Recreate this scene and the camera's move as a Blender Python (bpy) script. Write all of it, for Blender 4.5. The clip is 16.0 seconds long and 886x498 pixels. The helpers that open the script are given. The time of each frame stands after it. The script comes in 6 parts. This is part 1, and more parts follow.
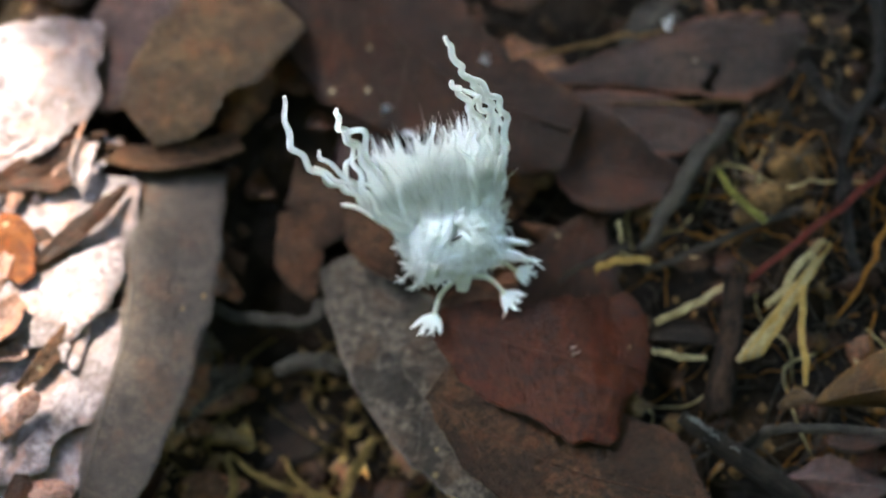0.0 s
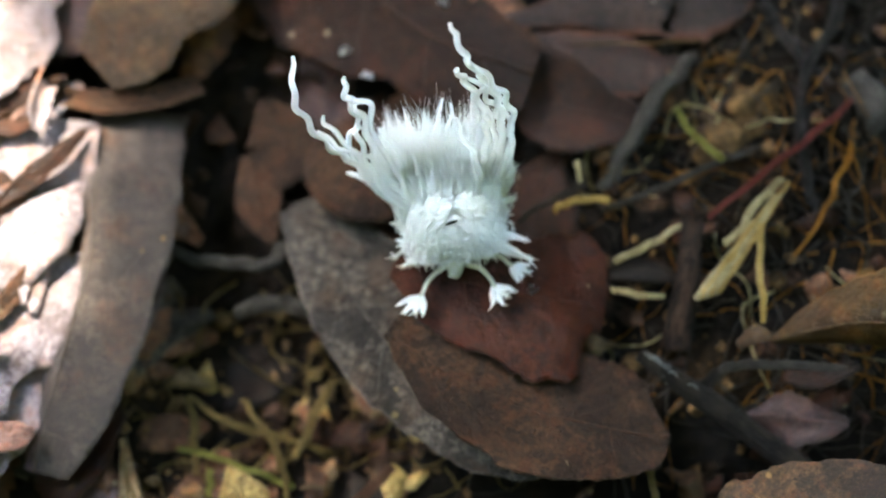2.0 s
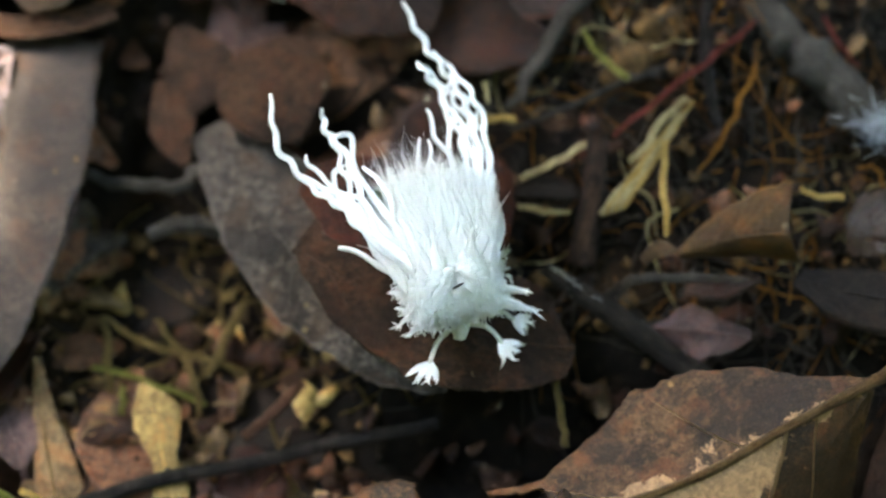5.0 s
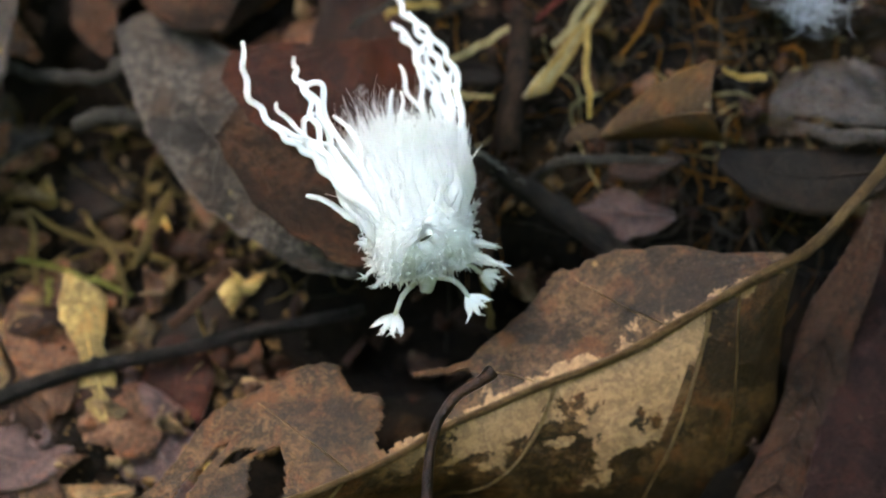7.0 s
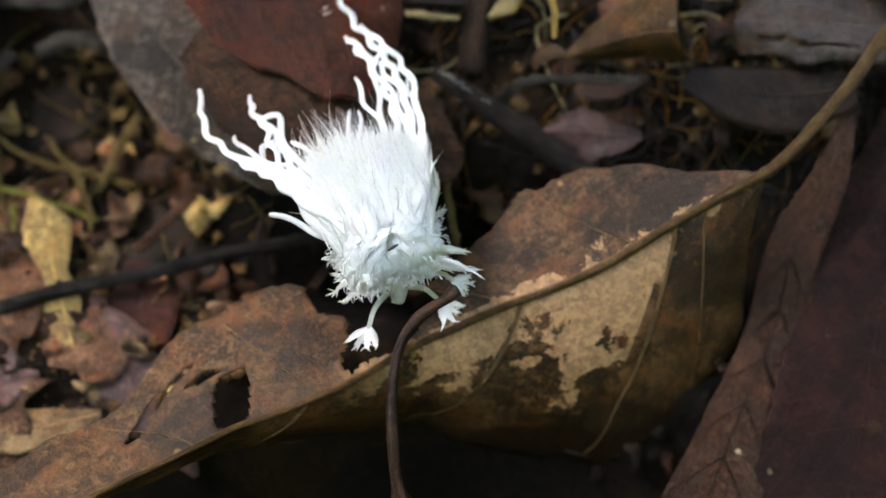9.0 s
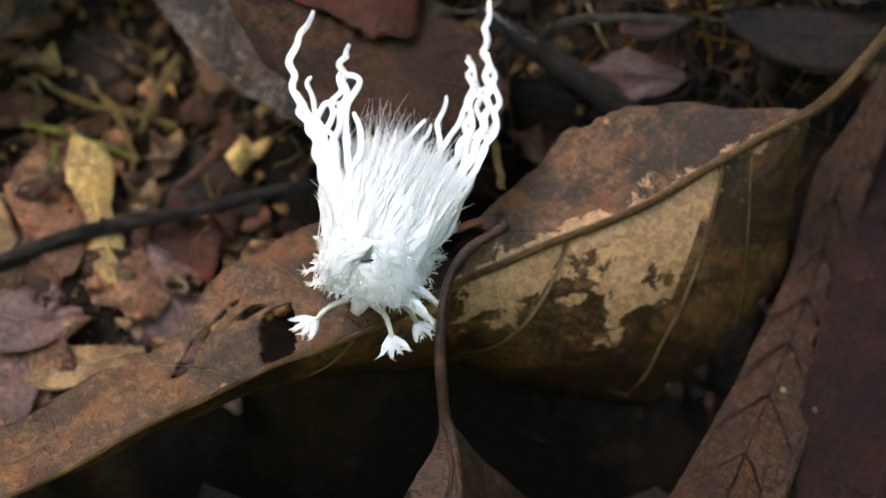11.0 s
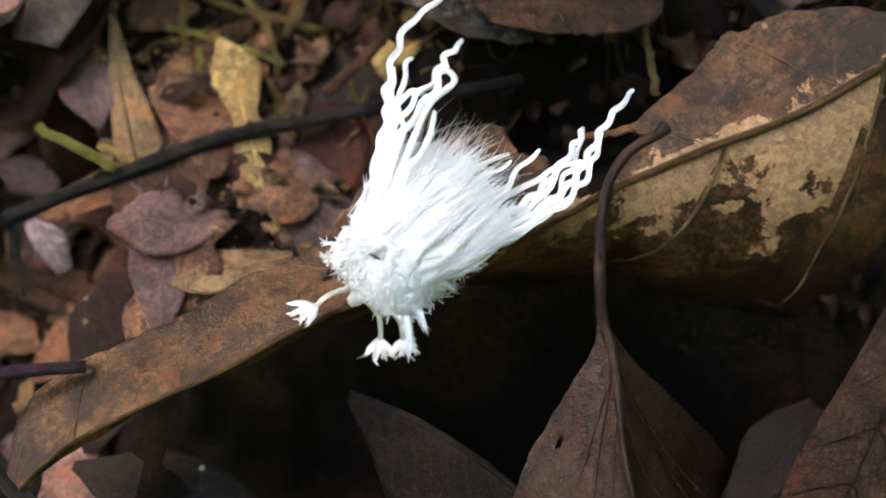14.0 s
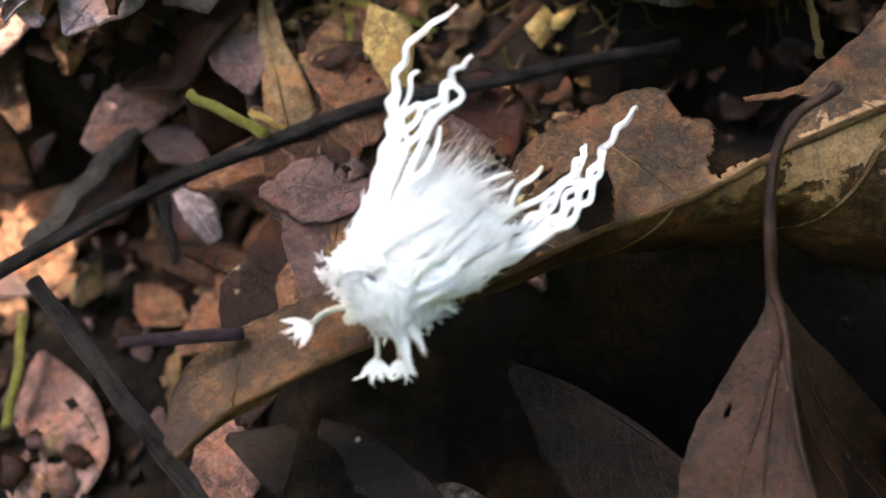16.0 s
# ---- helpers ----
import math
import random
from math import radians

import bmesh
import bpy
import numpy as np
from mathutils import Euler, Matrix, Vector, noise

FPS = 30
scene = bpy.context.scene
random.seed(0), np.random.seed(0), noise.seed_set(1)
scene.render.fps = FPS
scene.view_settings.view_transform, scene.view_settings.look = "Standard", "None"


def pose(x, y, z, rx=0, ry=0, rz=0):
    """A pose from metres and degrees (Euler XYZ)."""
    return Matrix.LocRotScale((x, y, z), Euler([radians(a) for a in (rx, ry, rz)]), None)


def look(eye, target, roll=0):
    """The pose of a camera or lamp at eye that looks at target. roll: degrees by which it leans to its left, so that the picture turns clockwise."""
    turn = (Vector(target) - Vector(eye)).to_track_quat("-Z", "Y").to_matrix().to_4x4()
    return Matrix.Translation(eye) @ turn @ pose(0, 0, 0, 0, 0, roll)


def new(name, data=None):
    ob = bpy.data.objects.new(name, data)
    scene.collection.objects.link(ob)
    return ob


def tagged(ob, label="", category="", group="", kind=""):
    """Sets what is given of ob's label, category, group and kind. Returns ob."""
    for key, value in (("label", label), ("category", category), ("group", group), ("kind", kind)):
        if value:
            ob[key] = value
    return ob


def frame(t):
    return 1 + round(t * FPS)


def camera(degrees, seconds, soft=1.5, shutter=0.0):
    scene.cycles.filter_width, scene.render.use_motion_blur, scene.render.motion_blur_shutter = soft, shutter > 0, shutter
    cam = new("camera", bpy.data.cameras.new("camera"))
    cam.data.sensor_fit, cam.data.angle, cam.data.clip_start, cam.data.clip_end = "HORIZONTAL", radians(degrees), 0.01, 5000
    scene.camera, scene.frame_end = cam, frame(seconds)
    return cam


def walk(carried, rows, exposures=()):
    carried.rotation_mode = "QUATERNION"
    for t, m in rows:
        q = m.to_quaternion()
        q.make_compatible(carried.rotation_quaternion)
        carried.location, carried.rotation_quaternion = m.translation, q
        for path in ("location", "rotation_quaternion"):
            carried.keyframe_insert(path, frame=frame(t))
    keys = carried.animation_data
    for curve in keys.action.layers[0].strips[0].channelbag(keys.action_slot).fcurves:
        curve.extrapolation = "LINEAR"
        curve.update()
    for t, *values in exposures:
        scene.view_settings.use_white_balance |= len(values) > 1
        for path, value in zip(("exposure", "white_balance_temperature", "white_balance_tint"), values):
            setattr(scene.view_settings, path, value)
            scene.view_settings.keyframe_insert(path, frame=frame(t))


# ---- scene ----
CM = 0.01   # the plan below is in centimetres


# ---- camera ----
cam = camera(20.0, 16.0, soft=1.6)
cam.data.dof.use_dof = True
cam.data.dof.focus_distance = 0.187
cam.data.dof.aperture_fstop = 21.0
PATH = [
    (0, (0.675, -11.539, 18.546), (-0.180, -2.576, 0.688), -2.69),
    (0.5, (0.897, -11.678, 18.447), (-0.025, -2.723, 0.587), -3.24),
    (1, (0.933, -11.836, 18.405), (0.053, -2.880, 0.544), -3.03),
    (1.5, (0.968, -11.802, 18.442), (0.145, -2.955, 0.525), -2.79),
    (2, (0.969, -11.822, 18.424), (0.171, -3.002, 0.491), -2.82),
    (2.5, (1.036, -11.788, 18.435), (0.214, -3.102, 0.438), -3.11),
    (3, (1.145, -11.929, 18.438), (0.334, -3.152, 0.485), -2.97),
    (5.5, (1.565, -12.802, 18.241), (1.103, -3.901, 0.336), -1.27),
    (6, (1.646, -13.017, 18.119), (1.270, -4.135, 0.203), -0.97),
    (6.5, (1.753, -13.109, 18.086), (1.425, -4.364, 0.103), -0.94),
    (7, (1.757, -13.168, 18.062), (1.563, -4.522, 0.028), -0.35),
    (7.5, (1.767, -13.331, 18.032), (1.656, -4.664, 0.007), 0.23),
    (8, (1.851, -13.236, 18.052), (1.773, -4.723, -0.046), 0.29),
    (8.5, (1.874, -13.393, 17.909), (1.786, -4.820, -0.160), 0.18),
    (9, (1.988, -13.420, 17.857), (1.845, -5.054, -0.309), -0.44),
    (11.5, (1.254, -13.991, 17.486), (1.318, -5.542, -0.642), 1.16),
    (12, (1.077, -13.991, 17.376), (1.035, -5.688, -0.819), 0.57),
    (12.5, (0.918, -14.109, 17.345), (0.845, -5.786, -0.841), 0.56),
    (13, (0.822, -14.062, 17.317), (0.702, -5.845, -0.917), 0.42),
    (13.5, (0.727, -14.068, 17.237), (0.509, -5.912, -1.023), -0.09),
    (14, (0.618, -14.259, 17.137), (0.315, -6.068, -1.106), -0.71),
    (14.5, (0.547, -14.274, 17.057), (0.058, -6.121, -1.199), -2.15),
    (15, (0.305, -14.221, 16.898), (-0.286, -6.128, -1.382), -2.95),
    (15.5, (0.143, -14.334, 16.759), (-0.623, -6.123, -1.462), -3.89),
    (16, (-0.086, -14.503, 16.594), (-0.924, -6.155, -1.561), -4.11),
]
EXPOSURE = [(0.0, 5.66, 6900, 0), (2.0, 5.88, 7050, 1), (3.0, 5.88, 7150, 1), (5.5, 5.8, 7300, 2), (7.0, 5.8, 7550, 4), (9.0, 5.75, 7700, 9), (12.0, 5.8, 7750, 11), (14.0, 5.75, 7600, 12), (16.0, 5.78, 7500, 12)]
walk(cam, [(t, look([v * CM for v in eye], [v * CM for v in target], roll)) for t, eye, target, roll in PATH], EXPOSURE)

# ---- light: forest shade under an open sky, with a fleck of sun beside the path ----
SUN_UP, SUN_TURN = 58.0, 325.0     # degrees: height, and direction clockwise from +y
world = bpy.data.worlds.new("forest_sky")
scene.world = world
world.use_nodes = True
sky = world.node_tree.nodes.new("ShaderNodeTexSky")
sky.sky_type = "NISHITA"
sky.sun_disc = False
sky.sun_elevation, sky.sun_rotation = radians(SUN_UP), radians(SUN_TURN)
back = world.node_tree.nodes["Background"]
back.inputs["Strength"].default_value = 0.15
world.node_tree.links.new(sky.outputs["Color"], back.inputs["Color"])

SUN_WAY = Vector((math.sin(radians(SUN_TURN)) * math.cos(radians(SUN_UP)), math.cos(radians(SUN_TURN)) * math.cos(radians(SUN_UP)), math.sin(radians(SUN_UP))))
lamp = bpy.data.lights.new("sun", "SUN")
lamp.energy, lamp.angle, lamp.color = 0.74, radians(0.53), (1.0, 0.97, 0.94)
sun = new("sun", lamp)
sun.matrix_world = look(SUN_WAY * 3, (0, 0, 0))


# ---- materials ----
class Nodes:
    """A small helper to write node materials."""

    def __init__(self, name):
        self.mat = bpy.data.materials.new(name)
        self.mat.use_nodes = True
        self.tree = self.mat.node_tree
        self.out = self.tree.nodes["Principled BSDF"]
        self.spot = None

    def node(self, kind, **values):
        n = self.tree.nodes.new(kind)
        for key, value in values.items():
            n.inputs[key.replace("_", " ")].default_value = value
        return n

    def link(self, a, b):
        self.tree.links.new(a, b)

    def math(self, op, a, b=0.0, c=0.0):
        n = self.tree.nodes.new("ShaderNodeMath")
        n.operation = op
        for k, v in enumerate((a, b, c)):
            if isinstance(v, (int, float)):
                n.inputs[k].default_value = v
            else:
                self.link(v, n.inputs[k])
        return n.outputs[0]

    def noise(self, scale, detail=4.0, rough=0.6, where=None, lift=0.0):
        n = self.node("ShaderNodeTexNoise", Scale=scale, Detail=detail, Roughness=rough, Distortion=lift)
        self.link(where or self.place(), n.inputs["Vector"])
        return n.outputs["Fac"]

    def place(self):
        """Places shifted by a random amount for each object, in metres."""
        if self.spot is None:
            info = self.tree.nodes.new("ShaderNodeObjectInfo")
            coord = self.tree.nodes.new("ShaderNodeTexCoord")
            add = self.tree.nodes.new("ShaderNodeVectorMath")
            add.operation = "ADD"
            self.link(coord.outputs["Object"], add.inputs[0])
            self.link(info.outputs["Random"], add.inputs[1])
            self.spot = add.outputs[0]
        return self.spot

    def ramp(self, fac, low, high):
        n = self.tree.nodes.new("ShaderNodeMapRange")
        n.interpolation_type = "SMOOTHSTEP"
        n.inputs["From Min"].default_value, n.inputs["From Max"].default_value = low, high
        self.link(fac, n.inputs["Value"])
        return n.outputs["Result"]

    def mix(self, fac, a, b):
        n = self.tree.nodes.new("ShaderNodeMix")
        n.data_type = "RGBA"
        for slot, v in ((n.inputs[0], fac), (n.inputs[6], a), (n.inputs[7], b)):
            if isinstance(v, (int, float)):
                slot.default_value = v
            elif isinstance(v, tuple):
                slot.default_value = (*v, 1)
            else:
                self.link(v, slot)
        return n.outputs[2]

    def bump(self, height, strength=0.4, distance=0.0002, under=None):
        n = self.node("ShaderNodeBump", Strength=strength, Distance=distance)
        self.link(height, n.inputs["Height"])
        if under is not None:
            self.link(under, n.inputs["Normal"])
        return n.outputs["Normal"]

    def done(self, colour, rough, normal=None, specular=0.4):
        p = self.out.inputs
        for slot, v in ((p["Base Color"], colour), (p["Roughness"], rough)):
            if isinstance(v, tuple):
                slot.default_value = (*v, 1)
            elif isinstance(v, float):
                slot.default_value = v
            else:
                self.link(v, slot)
        p["Specular IOR Level"].default_value = specular
        if normal is not None:
            self.link(normal, p["Normal"])
        return self.mat


def leaf_material(name, dark, mid, light, patch=0.5, speck=(0.4, 0.33, 0.2), specks=0.5, rough=0.58, veins=9.0, vein=(0.03, 0.018, 0.01), vein_amount=0.5, slant=0.35, bleach=None, bumpy=0.8, stain=0.55, sheen=0.16, rim=None, rim_at=0.985, net_amount=0.12):
    """A dead leaf: blotches at two sizes, pale and dark specks, side veins and a fine net of veinlets. bleach: pale colour of the
    skeletonised skin beside the midrib."""
    m = Nodes(name)
    uv = m.tree.nodes.new("ShaderNodeUVMap")
    cut = m.tree.nodes.new("ShaderNodeSeparateXYZ")
    m.link(uv.outputs["UV"], cut.inputs[0])
    along, across = cut.outputs[0], m.math("ABSOLUTE", cut.outputs[1])
    big, fine, grain = m.noise(300, 5, 0.62), m.noise(1300, 6, 0.72), m.noise(5200, 4, 0.75)
    # leathery cells of two sizes
    cells = []
    for size in (1700.0, 4300.0):
        n = m.node("ShaderNodeTexVoronoi", Scale=size)
        m.link(m.place(), n.inputs["Vector"])
        tone = m.tree.nodes.new("ShaderNodeSeparateColor")
        m.link(n.outputs["Color"], tone.inputs[0])
        cells.append((tone.outputs[0], n.outputs["Distance"]))
    mottle = m.math("ADD", m.math("MULTIPLY", cells[0][0], 0.22), m.math("MULTIPLY", cells[1][0], 0.2))
    colour = m.mix(m.ramp(m.math("ADD", big, m.math("MULTIPLY", m.math("SUBTRACT", mottle, 0.21), 0.5)), 0.36, 0.62), dark, mid)
    colour = m.mix(m.math("MULTIPLY", m.ramp(m.noise(620, 6, 0.75, lift=0.8), 0.54, 0.6), 0.75), colour, tuple(0.45 * v for v in dark))
    colour = m.mix(m.math("MULTIPLY", m.ramp(m.math("ADD", m.math("MULTIPLY", fine, 0.75), mottle), 0.53, 0.78), patch), colour, light)
    rust = (min(1.0, 1.7 * mid[0]), 1.1 * mid[1], 0.7 * mid[2])
    colour = m.mix(m.math("MULTIPLY", m.ramp(m.noise(330, 6, 0.7, lift=0.5), 0.5, 0.62), 0.55), colour, rust)
    colour = m.mix(m.math("MULTIPLY", m.ramp(m.noise(120, 6, 0.66, lift=0.4), 0.47, 0.57), stain), colour, tuple(0.5 * v for v in dark))
    if bleach:
        # pale skin left between the midrib and the veins
        lower = m.math("LESS_THAN", cut.outputs[1], 0.0)
        w = m.math("ADD", along, m.math("MULTIPLY", across, 0.17))
        wedge = m.math("MULTIPLY", m.ramp(w, 0.75, 0.86), m.math("LESS_THAN", w, 0.893))
        second = m.math("MULTIPLY", m.ramp(w, 0.6, 0.72), m.math("LESS_THAN", w, 0.743))
        limit = m.math("ADD", m.math("MULTIPLY", m.math("ADD", m.math("MULTIPLY", wedge, 0.29), m.math("MULTIPLY", second, 0.24)), lower), 0.13)
        wander = m.math("MULTIPLY", m.math("SUBTRACT", m.noise(380, 6, 0.62, lift=0.3), 0.5), 1.45)
        skin = m.math("SUBTRACT", 1.0, m.ramp(m.math("SUBTRACT", m.math("ADD", across, wander), limit), -0.02, 0.045))
        tint = m.mix(m.ramp(m.math("ADD", m.math("MULTIPLY", fine, 0.7), mottle), 0.4, 0.7), tuple(0.62 * v for v in bleach), bleach)
        gate = m.math("MULTIPLY", m.ramp(along, 0.5, 0.6), 0.9)
        colour = m.mix(m.math("MULTIPLY", skin, gate), colour, tint)
    colour = m.mix(m.math("MULTIPLY", m.ramp(grain, 0.5, 0.72), 0.5), colour, tuple(0.4 * v for v in dark))
    colour = m.mix(m.math("MULTIPLY", m.ramp(grain, 0.5, 0.32), 0.3), colour, light)
    # side veins
    way = m.math("SUBTRACT", m.math("MULTIPLY", along, veins), m.math("MULTIPLY", across, veins * slant))
    near = m.math("ABSOLUTE", m.math("SUBTRACT", m.math("FRACT", way), 0.5))
    line = m.math("SUBTRACT", 1.0, m.ramp(near, 0.012, 0.05))
    colour = m.mix(m.math("MULTIPLY", line, vein_amount), colour, vein)
    # veinlets
    net = m.node("ShaderNodeTexVoronoi", Scale=1500.0)
    net.feature = "DISTANCE_TO_EDGE"
    m.link(m.place(), net.inputs["Vector"])
    mesh = m.math("SUBTRACT", 1.0, m.ramp(net.outputs["Distance"], 0.0, 0.09))
    colour = m.mix(m.math("MULTIPLY", mesh, net_amount), colour, tuple(0.5 * v for v in dark))
    # specks
    dots = m.node("ShaderNodeTexVoronoi", Scale=620.0)
    m.link(m.place(), dots.inputs["Vector"])
    chance = m.tree.nodes.new("ShaderNodeSeparateColor")
    m.link(dots.outputs["Color"], chance.inputs[0])
    few = m.math("GREATER_THAN", chance.outputs[0], 0.93)
    many = m.math("GREATER_THAN", chance.outputs[1], 0.86)
    dot = m.math("SUBTRACT", 1.0, m.ramp(m.math("ADD", dots.outputs["Distance"], m.math("MULTIPLY", grain, 0.25)), 0.22, 0.34))
    colour = m.mix(m.math("MULTIPLY", m.math("MULTIPLY", dot, few), specks), colour, speck)
    colour = m.mix(m.math("MULTIPLY", m.math("MULTIPLY", dot, many), 0.6), colour, tuple(0.3 * v for v in dark))
    wander = m.math("MULTIPLY", m.math("SUBTRACT", m.noise(700, 5, 0.7), 0.5), 2.2 * (1.0 - rim_at) + 0.05)
    border = m.math("MULTIPLY", m.ramp(m.math("ADD", across, wander), rim_at, rim_at + 0.05 + 0.4 * (1.0 - rim_at)), m.math("ADD", m.math("MULTIPLY", big, 0.9), -0.1 if rim else -0.2))
    colour = m.mix(border, colour, rim or tuple(0.45 * v for v in speck))
    gloss = m.math("ADD", rough - 0.2, m.math("MULTIPLY", fine, 0.4))
    pits = m.math("ADD", m.math("MULTIPLY", cells[0][1], 0.5), m.math("MULTIPLY", cells[1][1], 0.35))
    relief = m.math("ADD", m.math("ADD", m.math("MULTIPLY", fine, 0.9), pits), m.math("ADD", m.math("MULTIPLY", grain, 0.3), m.math("MULTIPLY", mesh, -0.2)))
    return m.done(colour, gloss, m.bump(relief, bumpy, 0.0003), sheen)


def bark_material(name, dark, light, rough=0.7, scale=700.0, stretch=0.2, lichen=0.0):
    m = Nodes(name)
    coord = m.tree.nodes.new("ShaderNodeUVMap")
    shape = m.node("ShaderNodeMapping")
    shape.inputs["Scale"].default_value = (1.0 + 4.0 * stretch, 5.0, 1.0)
    m.link(coord.outputs["UV"], shape.inputs["Vector"])
    stripes = m.noise(9.0, 4, 0.6, shape.outputs["Vector"])
    lumps, grain = m.noise(scale, 4, 0.65), m.noise(scale * 5, 3, 0.7)
    colour = m.mix(m.ramp(m.math("ADD", m.math("MULTIPLY", stripes, 0.5), m.math("MULTIPLY", lumps, 0.5)), 0.38, 0.64), dark, light)
    colour = m.mix(m.math("MULTIPLY", m.ramp(grain, 0.5, 0.7), 0.4), colour, tuple(0.5 * v for v in dark))
    if lichen:
        colour = m.mix(m.math("MULTIPLY", m.ramp(m.noise(330, 6, 0.7), 0.66, 0.7), lichen), colour, (0.3, 0.3, 0.26))
    relief = m.math("ADD", m.math("MULTIPLY", stripes, 1.6), m.math("ADD", m.math("MULTIPLY", lumps, 0.9), m.math("MULTIPLY", grain, 0.4)))
    return m.done(colour, rough, m.bump(relief, 1.0, 0.0006), 0.1)


def soil_material(name, dark, mid, light):
    m = Nodes(name)
    big, lumps, grain = m.noise(90, 5, 0.6), m.noise(900, 5, 0.7), m.noise(4200, 4, 0.75)
    colour = m.mix(m.ramp(lumps, 0.38, 0.66), dark, mid)
    colour = m.mix(m.math("MULTIPLY", m.ramp(big, 0.5, 0.68), m.ramp(grain, 0.42, 0.62)), colour, light)
    relief = m.math("ADD", lumps, m.math("MULTIPLY", grain, 0.5))
    return m.done(colour, 0.85, m.bump(relief, 0.9, 0.0008), 0.08)


def wax_material(name, base, low):
    m = Nodes(name)
    lumps, grain = m.noise(900, 4, 0.6), m.noise(6000, 3, 0.7)
    colour = m.mix(m.ramp(lumps, 0.35, 0.7), base, low)
    made = m.done(colour, 0.85, m.bump(m.math("ADD", lumps, grain), 0.16, 0.0001), 0.12)
    m.out.inputs["Subsurface Weight"].default_value = 0.8
    m.out.inputs["Subsurface Radius"].default_value = (0.003, 0.003, 0.003)
    m.out.inputs["Subsurface Scale"].default_value = 1.0
    # thin wax lets light through
    through_light = m.tree.nodes.new("ShaderNodeBsdfTranslucent")
    m.link(colour, through_light.inputs["Color"])
    both = m.tree.nodes.new("ShaderNodeMixShader")
    both.inputs[0].default_value = 0.66
    m.link(m.out.outputs[0], both.inputs[1])
    m.link(through_light.outputs[0], both.inputs[2])
    m.link(both.outputs[0], m.tree.nodes["Material Output"].inputs["Surface"])
    return made



BROWN = leaf_material("brown_leaf", (0.0115, 0.005, 0.0021), (0.034, 0.0145, 0.0066), (0.082, 0.038, 0.0165), 0.55, sheen=0.13, stain=0.75)
EMBER = leaf_material("ember_leaf", (0.012, 0.0062, 0.0042), (0.03, 0.0155, 0.0105), (0.06, 0.033, 0.022), 0.4, vein_amount=0.2, sheen=0.22, rim=(0.17, 0.05, 0.02), rim_at=0.8)
# The orange rim paints the light caught by the curled edge.
CURL = leaf_material("curl_leaf", (0.03, 0.0135, 0.0028), (0.07, 0.033, 0.0068), (0.13, 0.066, 0.018), 0.4, rough=0.4, vein_amount=0.2, sheen=0.25, rim=(0.42, 0.2, 0.05), rim_at=0.93)
REDDISH = leaf_material("reddish_leaf", (0.014, 0.0031, 0.0012), (0.033, 0.0072, 0.0021), (0.064, 0.018, 0.0055), 0.4, specks=0.6, rough=0.42, veins=7, vein_amount=0.3, sheen=0.12, bumpy=0.6)
DUSK = leaf_material("dark_leaf", (0.0081, 0.003018, 0.001161), (0.02148, 0.007197, 0.002664), (0.04421, 0.01667, 0.005985), 0.45, rough=0.4, sheen=0.12, bumpy=0.6)
GREYISH = leaf_material("greyish_leaf", (0.009, 0.0062, 0.004), (0.03, 0.0225, 0.016), (0.125, 0.1, 0.076), 0.75, speck=(0.3, 0.22, 0.09), specks=0.85, stain=0.8, rough=0.34, vein_amount=0.1, sheen=0.18, rim=(0.2, 0.16, 0.13), rim_at=0.94)
RIBBON = leaf_material("ribbon_leaf", (0.023, 0.014, 0.0095), (0.043, 0.0285, 0.02), (0.082, 0.059, 0.043), 0.55, speck=(0.1826, 0.09911, 0.02725), specks=0.9, rough=0.36, vein_amount=0.05, sheen=0.3)
# Pale pinkish leaf, made whiter with the sun fleck's glare in its colour.
PALE = leaf_material("bleached_leaf", (0.08, 0.05, 0.045), (0.19, 0.142, 0.142), (0.29, 0.232, 0.238), 0.6, rough=0.4, vein_amount=0.2, sheen=0.35)
RUST = leaf_material("rust_leaf", (0.03971, 0.00846, 0.00125), (0.0849, 0.01991, 0.00125), (0.1227, 0.04458, 0.01021), 0.4, vein_amount=0.2)
OLIVE = leaf_material("olive_leaf", (0.03, 0.015, 0.0055), (0.075, 0.04, 0.016), (0.14, 0.08, 0.038), 0.4, rough=0.4, vein_amount=0.25, sheen=0.24)
SHINY = leaf_material("shiny_grey_leaf", (0.012, 0.007, 0.0042), (0.03, 0.019, 0.012), (0.07, 0.05, 0.035), 0.5, rough=0.3, vein_amount=0.0, sheen=0.3, bumpy=0.6)
MAUVE = leaf_material("mauve_leaf", (0.032, 0.0145, 0.011), (0.075, 0.038, 0.03), (0.14, 0.083, 0.069), 0.5, rough=0.36, vein_amount=0.2, sheen=0.3)
YELLOW = leaf_material("yellow_leaf", (0.145, 0.0899, 0.0261), (0.3045, 0.1958, 0.0609), (0.435, 0.3117, 0.1232), 0.5, specks=0.3, vein_amount=0.15)
TAN = leaf_material("tan_leaf", (0.075, 0.042, 0.016), (0.155, 0.094, 0.041), (0.25, 0.168, 0.085), 0.5, vein_amount=0.3)
VEINED = leaf_material("veined_leaf", (0.02, 0.0095, 0.0034), (0.058, 0.025, 0.0082), (0.112, 0.056, 0.02), 0.75, speck=(0.2887, 0.1652, 0.05204), specks=0.6, rough=0.48, veins=8.0, vein_amount=0.0, bleach=(0.34, 0.19, 0.088), stain=0.9, bumpy=0.45)
FRONT = leaf_material("folded_leaf", (0.0135, 0.0058, 0.0028), (0.029, 0.0128, 0.0062), (0.058, 0.028, 0.0145), 0.55, rough=0.4, veins=6.0, slant=0.8, vein_amount=0.3, bumpy=0.6, stain=0.8)
